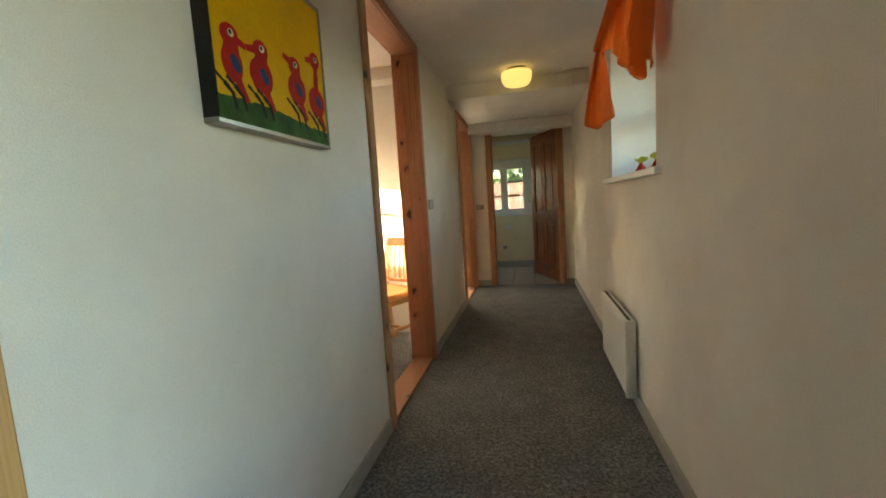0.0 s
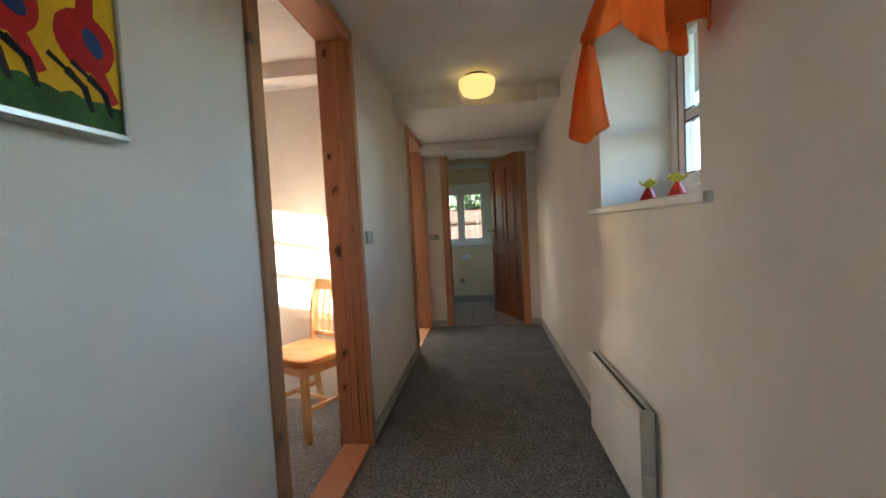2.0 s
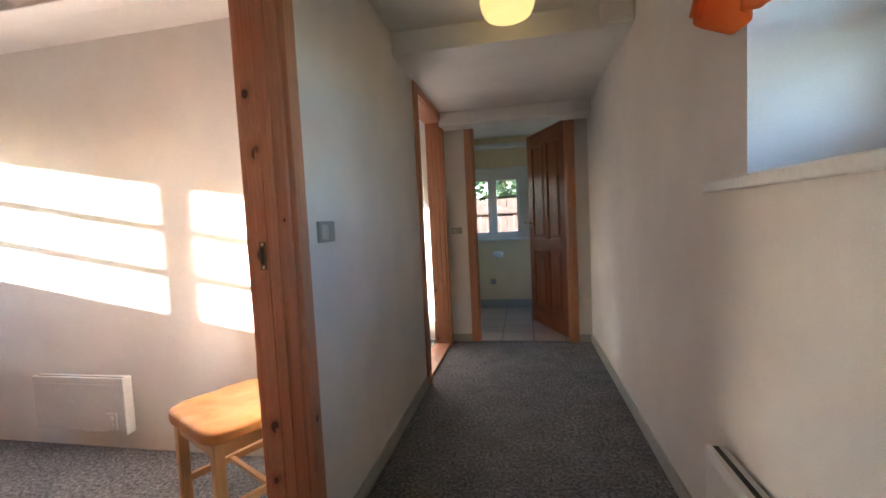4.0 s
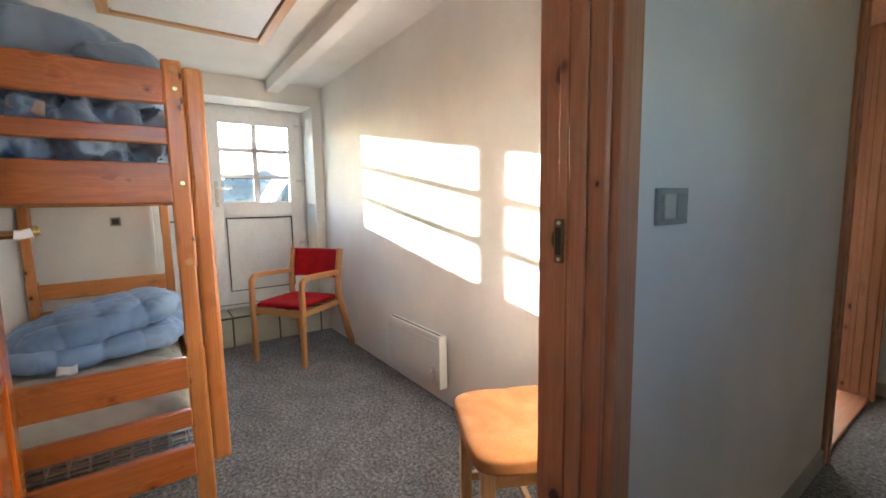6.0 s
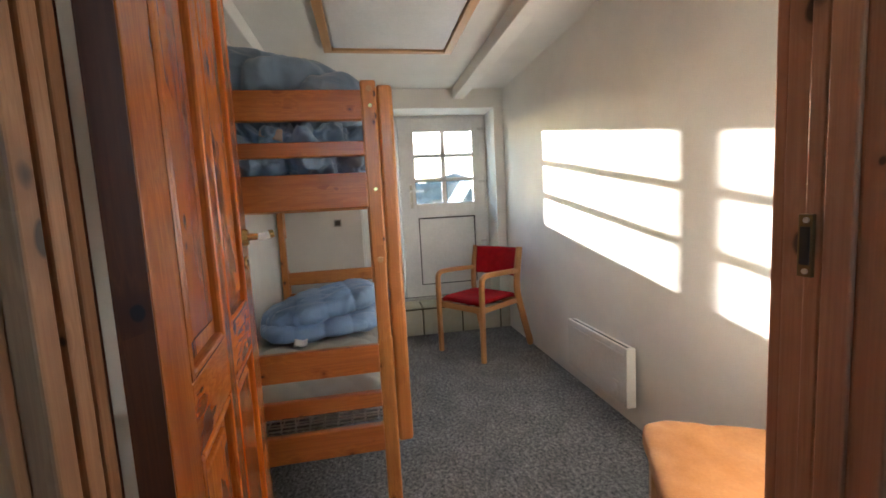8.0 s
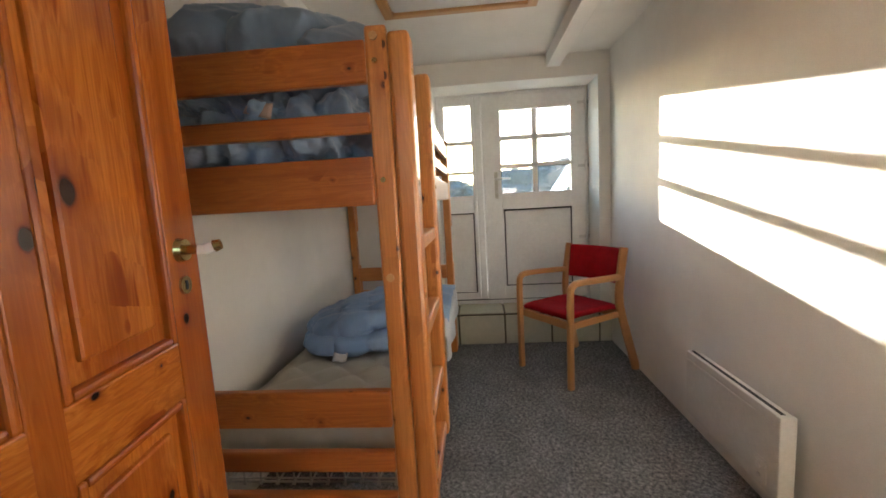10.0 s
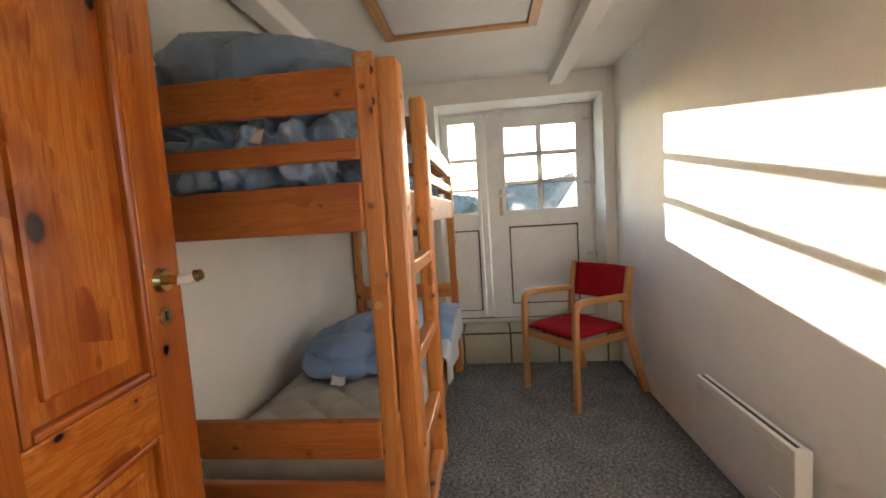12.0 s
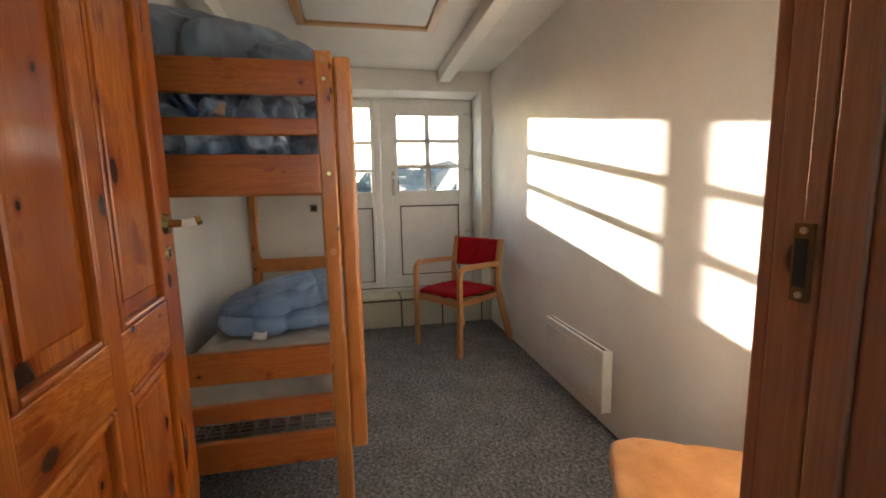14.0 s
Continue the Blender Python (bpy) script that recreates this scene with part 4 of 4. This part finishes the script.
for z0, z1 in RAILS[:3]:
    x0 = -1.115 if z0 < 1.2 else -1.60
    part("side_rail", box(-3.10, x0, Y1 - 0.03, Y1 - 0.004, z0, z1, 0.005), BEDWOOD["x"], bed)
    part("side_rail", box(-3.10, -1.115, Y0 + 0.004, Y0 + 0.03, z0, z1, 0.005), BEDWOOD["x"], bed)
for y0 in (Y1 - 0.03, Y0 + 0.004):
    part("side_rail", box(-3.10, -1.115, y0, y0 + 0.026, 0.285, 0.386, 0.005), BEDWOOD["x"], bed)
for i in range(12):
    x = -1.25 - i * 0.16
    part("slat", box(x - 0.035, x + 0.035, Y0 + 0.03, Y1 - 0.03, 1.175, 1.19, 0.003), BEECH["y"], bed)
wires = [(-1.14 - 0.05 * i, -1.136 - 0.05 * i, Y0 + 0.035, Y1 - 0.035, 0.372, 0.376) for i in range(39)]
wires += [(-3.08, -1.12, Y0 + 0.05 + 0.05 * j, Y0 + 0.054 + 0.05 * j, 0.377, 0.381) for j in range(14)]
wires += [(-1.124, -1.120, Y0 + 0.055 + 0.05 * j, Y0 + 0.059 + 0.05 * j, 0.376, 0.452) for j in range(14)]
wires += [(-1.124, -1.120, Y0 + 0.05, Y1 - 0.05, z, z + 0.004) for z in (0.395, 0.42, 0.445)]
part("wire_base", boxes(*wires), STEEL, bed, "wire mesh spring base")

# ladder hooked to the front
ladder = thing("ladder", (-1.35, -0.5, 0), "orange pine bunk ladder with four rungs", "ladder")
for i, (x0, x1, top, foot) in enumerate(((-1.155, -1.083, 1.578, 0.30), (-1.585, -1.515, 1.60, 0.285))):
    st = part("stile", box(x0, x1, -0.534, -0.480, foot, top, 0.011), BEDWOOD["z"], ladder)
    for z in (1.485, 1.215, 0.925, 0.60, 0.40):
        part("bolt", rod(((x0 + x1) / 2 + 0.012, -0.484, z), ((x0 + x1) / 2 + 0.012, -0.478, z), 0.007, n=12), BRASS, st)
for z in (1.07, 0.82, 0.56, 0.34):
    part("rung", box(-1.515, -1.155, -0.527, -0.487, z - 0.036, z + 0.004, 0.006), BEDWOOD["x"], ladder)


def mattress(name, z0, z1, mat, label, sag, end):
    """A quilted mattress with diamond stitching."""
    ob = thing(name, (-2.1, -0.92, z0), label, "mattress")

    def top(u, v):
        x, y = -3.085 + (end + 3.085) * u, Y0 + 0.035 + (Y1 - Y0 - 0.07) * v
        y = -0.92 + (y + 0.92) * (1 - 0.10 * max(0.0, (u - 0.88) / 0.12) ** 3)
        q = abs(math.sin((x + y) * 16)) ** 0.5 * abs(math.sin((x - y) * 16)) ** 0.5
        edge = min(1.0, min(u, 1 - u) * 22) ** 0.5 * min(1.0, min(v, 1 - v) * 9) ** 0.5
        return (x, y, z0 + (z1 - z0) * (0.35 + 0.65 * edge) + 0.020 * q - 0.014 - sag * math.sin(u * math.pi) * 0.01)

    part("quilted_top", sheet_form(top, 150, 60, 0.012), mat, ob)
    body = box(-3.085, end - 0.012, Y0 + 0.035, Y1 - 0.035, z0, z0 + (z1 - z0) * 0.62, 0.03, 4)
    part("mattress_core", body, mat, ob)
    return ob


mattress("mattress", 0.385, 0.485, TICK, "grey quilted mattress on the lower bunk", 1, -1.23)
mattress("mattress", 1.193, 1.285, PALE, "pale mattress on the upper bunk", 0, -1.13)


def duvet(x, y, z, size, turn, seed, mat, label, wrinkle=0.02, freq=6.0, power=3.0, cat="duvet", tilt=(0, 0), name="duvet", fold=(1, 1, 1), fine=(0.2, 0.08), quilt=0.0):
    ob = thing(name, (x, y, z), label, cat)
    bm = soft_form(size, seed, power, wrinkle, freq, 84, 0, fold, fine, quilt)
    bm.transform(pose(x, y, z + size[2] / 2, tilt[0], tilt[1], turn))
    part("cover", bm, mat, ob)
    return ob


low = duvet(-2.07, -0.89, 0.478, (0.56, 0.66, 0.12), 8, 3, BLUE, "folded blue duvet on the lower mattress", 0.010, 4, 3.0, fold=(1.2, 0.7, 0.6), fine=(0.35, 0.15), quilt=0.15)
bm = soft_form((0.56, 0.66, 0.17), 6, 2.5, 0.012, 4.0, 80, 0, (1.2, 0.9, 0.6), (0.35, 0.15), 0.15)
bm.transform(pose(-2.09, -0.88, 0.628, 11, -4, 10))
part("fold", bm, BLUE, low)
part("care_label", sheet_form(lambda u, v: (-1.80 + 0.05 * v, -1.00 + 0.065 * u, 0.535 - 0.045 * v + 0.004 * math.sin(u * 7)), 6, 5, 0.002), TAG, low, "white care label")
sheet = thing("bed_sheet", (-2.85, -0.7, 0.49), "light blue sheet at the foot of the lower bunk", "sheet")


def drape(u, v):
    x = -2.28 - 0.76 * u
    y = -1.10 + 0.58 * v
    z = 0.505 + 0.05 * math.sin(u * 2.6) + 0.010 * math.sin(u * 21 + v * 5) + 0.008 * math.sin(v * 17)
    return (x, y, z)


part("cover", sheet_form(drape, 36, 36, 0.01), SHEET, sheet)
pad = thing("mattress_pad", (-2.6, -0.53, 0.4), "white mattress cover hanging over the lower bunk's edge", "bedding")
part("cover", sheet_form(lambda u, v: (-2.02 - 1.03 * u, -0.575 + 0.055 * min(1, v * 3) + 0.010 * math.sin(u * 16) * v, 0.50 - 0.17 * max(0, v - 0.25) * (0.5 + 0.5 * math.sin(u * 2.2 + 0.6)) * 1.3), 40, 16, 0.008), PALE, pad)

upper = duvet(-1.52, -0.93, 1.285, (0.78, 0.68, 0.20), 3, 8, GREYBLUE, "crumpled grey-blue duvet on the upper bunk", 0.036, 6.5, 3.4, fold=(0.7, 1.2, 0.7), fine=(0.55, 0.28))
plump = duvet(-1.50, -0.97, 1.44, (0.72, 0.70, 0.30), -6, 12, GREYBLUE, "plump grey-blue duvet folded on top of the upper bunk", 0.032, 3.2, 2.5, tilt=(3, -3), fold=(1.0, 1.0, 0.5), fine=(0.35, 0.12))
part("fold", lay(soft_form((0.58, 0.36, 0.20), 21, 2.4, 0.020, 4.0, 60, 0, (1, 1, 0.6), (0.4, 0.15)), pose(-1.44, -0.735, 1.545, 14, -2, 5)), GREYBLUE, plump)
spread = duvet(-2.55, -0.93, 1.285, (0.9, 0.66, 0.12), 2, 15, GREYBLUE, "grey-blue duvet spread on the upper bunk", 0.022, 8, 3.2)
part("fold", lay(soft_form((0.55, 0.56, 0.09), 25, 3.0, 0.016, 6.0, 50, 0, (1, 1, 0.6)), pose(-2.45, -0.92, 1.415, 2, 2, 6)), GREYBLUE, spread)
part("care_label", sheet_form(lambda u, v: (-1.118 + 0.004 * math.sin(u * 5) - 0.02 * (1 - v), -0.855 - 0.075 * u, 1.445 - 0.045 * v * (1 - 0.5 * u)), 6, 5, 0.002), PEACH, upper, "pale peach label")

# armchair with red wool
am = axes(-2.64, 0.05, (0.83, 0.557), (-0.557, 0.83))
arm = thing("armchair", (-2.8, 0.28, 0), "beech armchair with red wool seat and back by the terrace door", "chair")
for s in (-1, 1):
    side = part("front_leg", lay(tube([(s * 0.222, 0.0, 0.0), (s * 0.225, 0.0, 0.30), (s * 0.228, 0.004, 0.57), (s * 0.23, 0.02, 0.622), (s * 0.232, 0.07, 0.638), (s * 0.235, 0.25, 0.632), (s * 0.225, 0.43, 0.622)], (0.038, 0.035)), am), CHAIRWOOD["z"], arm, "bent beech leg and armrest")
    part("back_leg", lay(tube([(s * 0.255, 0.555, 0.0), (s * 0.24, 0.48, 0.25), (s * 0.228, 0.43, 0.45), (s * 0.228, 0.435, 0.60), (s * 0.228, 0.475, 0.805)], (0.030, 0.056)), am), CHAIRWOOD["z"], arm)
    part("side_rail", lay(box(s * 0.222 - 0.011, s * 0.222 + 0.011, 0.0, 0.45, 0.365, 0.405, 0.004), am), CHAIRWOOD["y"], arm)
part("front_rail", lay(box(-0.22, 0.22, 0.012, 0.036, 0.355, 0.402, 0.004), am), CHAIRWOOD["x"], arm)
part("back_rail", lay(box(-0.22, 0.22, 0.425, 0.445, 0.36, 0.405, 0.004), am), CHAIRWOOD["x"], arm)
part("seat", lay(sheet_form(lambda u, v: (-0.205 + 0.41 * u, 0.012 + 0.435 * v, 0.458 - 0.022 * math.sin(u * math.pi) * math.sin(v * math.pi) - 0.018 * (2 * v - 1) ** 6 - 0.012 * (2 * u - 1) ** 8), 24, 24, 0.028), am), RED, arm, "red wool seat pad")
part("backrest", lay(sheet_form(lambda u, v: (-0.205 + 0.41 * u, 0.435 + 0.03 * v + 0.035 * math.sin(u * math.pi), 0.575 + 0.225 * v), 22, 14, 0.030), am), RED, arm, "red wool back pad")

# dining chair with tan seat
cm = axes(-0.518, 0.094, (0.884, -0.467), (0.467, 0.884))
dc = thing("dining_chair", (-0.42, 0.28, 0), "beech slat-back chair with tan leather seat by the wall", "chair")
for s in (-1, 1):
    part("front_leg", lay(box(s * 0.165 - 0.020, s * 0.165 + 0.020, 0.012, 0.05, 0, 0.435, 0.005), cm), BEECH["z"], dc)
    part("back_post", lay(tube([(s * 0.160, 0.405, 0.0), (s * 0.160, 0.375, 0.25), (s * 0.160, 0.365, 0.45), (s * 0.158, 0.38, 0.70), (s * 0.156, 0.415, 0.90)], (0.030, 0.036)), cm), BEECH["z"], dc)
    part("stretcher", lay(box(s * 0.165 - 0.009, s * 0.165 + 0.009, 0.05, 0.375, 0.17, 0.20, 0.004), cm), BEECH["y"], dc)
    part("seat_rail", lay(box(s * 0.165 - 0.010, s * 0.165 + 0.010, 0.05, 0.36, 0.38, 0.435, 0.003), cm), BEECH["y"], dc)
part("stretcher", lay(box(-0.155, 0.155, 0.20, 0.22, 0.175, 0.195, 0.004), cm), BEECH["x"], dc)
part("seat_rail", lay(box(-0.145, 0.145, 0.018, 0.038, 0.38, 0.435, 0.003), cm), BEECH["x"], dc)
part("seat_rail", lay(box(-0.145, 0.145, 0.355, 0.375, 0.38, 0.435, 0.003), cm), BEECH["x"], dc)
part("seat", lay(soft_form((0.425, 0.405, 0.062), 2, 6.0, 0.003, 5, 24), cm @ pose(0, 0.19, 0.458)), TAN, dc, "worn tan leather seat cushion")
for z, h in ((0.845, 0.075), (0.53, 0.03)):
    yb = 0.37 + max(0, z - 0.6) * 0.13
    part("back_rail", lay(box(-0.15, 0.15, yb - 0.010, yb + 0.012, z - h / 2, z + h / 2, 0.005), cm), BEECH["x"], dc)
for k in range(5):
    x = -0.112 + 0.056 * k
    part("slat", lay(tube([(x, 0.372, 0.53), (x, 0.376, 0.68), (x, 0.404, 0.83)], (0.022, 0.012)), cm), BEECH["z"], dc)

# socket on the front wall
sock = thing("wall_socket", (XF, -0.85, 1.05), "small beige wall socket on the front wall", "socket")
part("plate", box(XF, XF + 0.012, -0.875, -0.815, 1.03, 1.09, 0.004), GREYPL, sock)
part("insert", box(XF + 0.012, XF + 0.015, -0.865, -0.825, 1.04, 1.08, 0.002), DARKIRON, sock)

# utility room details
oval_box = thing("wall_box", (0.37, 4.25, 0.7), "white oval wall fitting under the window", "fitting")
part("body", lay(soft_form((0.13, 0.05, 0.085), 1, 3.0, 0.0, 5, 8), pose(0.375, 4.228, 0.70)), WHITE, oval_box)
part("ring", box(0.32, 0.43, 4.236, 4.25, 0.655, 0.665, 0.003), STEEL, oval_box)
us = thing("wall_socket", (0.30, 4.25, 0.34), "small grey socket near the tiled floor", "socket")
part("plate", box(0.27, 0.335, 4.238, 4.25, 0.31, 0.375, 0.004), GREYPL, us)

# ---- outside ----
setting("ground", boxes((-400, 400, -400, 400, -0.5, -0.3)), GRASS, "lawn and far fields")


def foliage(name, x, y, z, size, count, seed, label, cat, mat=LEAF, leaf_size=1.0, core=0.0):
    """A bushy mass of many small leaf clumps on a trunk."""
    rnd = random.Random(seed)
    ob = thing(name, (x, y, -0.3), label, cat)
    part("trunk", rod((x, y, -0.3), (x + 0.05, y, z), 0.09, 0.03, 10), BARK, ob)
    if core:
        bm = bmesh.new()
        bmesh.ops.create_icosphere(bm, subdivisions=4, radius=1)
        for v in bm.verts:
            k = core * (1 + 0.35 * noise.noise(v.co * 2.3 + Vector((seed, 0, 0))) + 0.08 * noise.noise(v.co * 14))
            v.co = Vector((x + v.co.x * k * size[0] / 2, y + v.co.y * k * size[1] / 2, z + v.co.z * k * size[2] / 2))
        part("inner_twigs", bm, mat, ob)
    verts, faces = [], []
    for _ in range(count):
        while True:
            p = Vector((rnd.uniform(-1, 1), rnd.uniform(-1, 1), rnd.uniform(-1, 1)))
            if 0.3 < p.length < 1 + 0.35 * noise.noise(p * 2.3 + Vector((seed, 0, 0))):
                break
        c = Vector((x + p.x * size[0] / 2, y + p.y * size[1] / 2, z + p.z * size[2] / 2))
        a = Vector((rnd.gauss(0, 1), rnd.gauss(0, 1), rnd.gauss(0, 1))).normalized()
        b = a.cross(Vector((rnd.gauss(0, 1), rnd.gauss(0, 1), rnd.gauss(0, 1)))).normalized()
        s = rnd.uniform(0.05, 0.13) * leaf_size
        n = len(verts)
        verts += [c - a * s, c + b * s * 0.45, c + a * s, c - b * s * 0.45]
        faces.append((n, n + 1, n + 2, n + 3))
    me = bpy.data.meshes.new("crown")
    me.from_pydata([tuple(v) for v in verts], [], faces)
    me.materials.append(mat)
    crown = new("crown", me)
    crown.parent = ob
    crown.matrix_parent_inverse = ob.matrix_basis.inverted()
    tagged(crown, kind="stuff")


foliage("bush", -25, -4.5, 0.9, (4.0, 10.0, 4.2), 40000, 1, "bare winter bush beyond the lawn", "bush", WINTER, 0.7, 0.86)
foliage("bush", -26, 4.0, 0.9, (4.0, 11.0, 4.4), 40000, 2, "bare winter bush beyond the lawn", "bush", WINTER, 0.7, 0.86)
foliage("tree", 0.2, 11.0, 2.7, (4.2, 2.4, 3.0), 5200, 3, "green conifer behind the garden fence", "tree")
foliage("tree", 2.6, 11.6, 3.0, (3.2, 2.4, 3.4), 4200, 5, "green conifer behind the garden fence", "tree")
foliage("bush", 5.6, 0.6, 1.0, (2.0, 3.2, 2.4), 2600, 7, "bush outside the corridor window", "bush")

house = thing("greenhouse", (-8.5, 1.35, -0.3), "pale greenhouse with a sloping glazed roof", "greenhouse")
part("wall", box(-9.2, -7.9, 1.25, 2.4, -0.3, 0.75, 0.01), PVC, house)
for k in range(4):
    part("rafter", rod((-7.9 - 0.4 * k, 0.95, 0.75), (-7.9 - 0.4 * k, 1.65, 1.75), 0.035), PVC, house)
part("ridge", rod((-7.85, 1.65, 1.75), (-9.2, 1.65, 1.75), 0.035), PVC, house)
fence = thing("fence", (0.5, 8.6, -0.3), "sunlit red-brown garden fence of upright boards", "fence")
rnd = random.Random(4)
for k in range(44):
    x = -3.2 + k * 0.155
    part("board", box(x, x + 0.14, 8.6, 8.62, -0.3, 1.62 + rnd.uniform(-0.02, 0.02)), FENCEWOOD["z"], fence)
for z in (0.1, 1.3):
    part("rail", box(-3.2, 3.6, 8.56, 8.6, z, z + 0.08), FENCEWOOD["x"], fence)

# ---- tiles: ledge and plinth below the terrace door, utility floor ----
plinth = setting("tile_bed", boxes((XF - 0.004, XF + 0.004, -1.27, YL, 0, 0.243), (XF - 0.29, XF - 0.004, -0.645, 0.585, 0.243, 0.246)), GROUT, "glazed cream plinth tiles with dark joints")
for k in range(6):
    y0, y1 = -1.245 + 0.3655 * k, -1.245 + 0.3655 * k + 0.351
    y1 = min(y1, YL)
    if y1 - y0 > 0.02:
        part("tile", box(XF + 0.003, XF + 0.012, y0, y1, 0.0, 0.230, 0.002, 1), TILE, plinth)
    y0, y1 = max(y0, -0.64), min(y1, 0.58)
    if y1 - y0 > 0.02:
        part("tile", box(XF - 0.285, XF + 0.010, y0, y1, 0.246, 0.256, 0.002, 1), TILE, plinth)
rnd = random.Random(9)
tile_mesh = bpy.data.meshes.new("tile")
tb = box(-0.146, 0.146, -0.146, 0.146, -0.008, 0.0, 0.002, 1)
tb.to_mesh(tile_mesh)
tb.free()
tile_mesh.materials.append(FLOORTILE)
for i in range(8):
    for j in range(5):
        t = new("tile", tile_mesh)
        t.location = (0.02 + 0.3 * i, 2.90 + 0.3 * j, rnd.uniform(-0.001, 0.001))
        t.parent = tile_floor
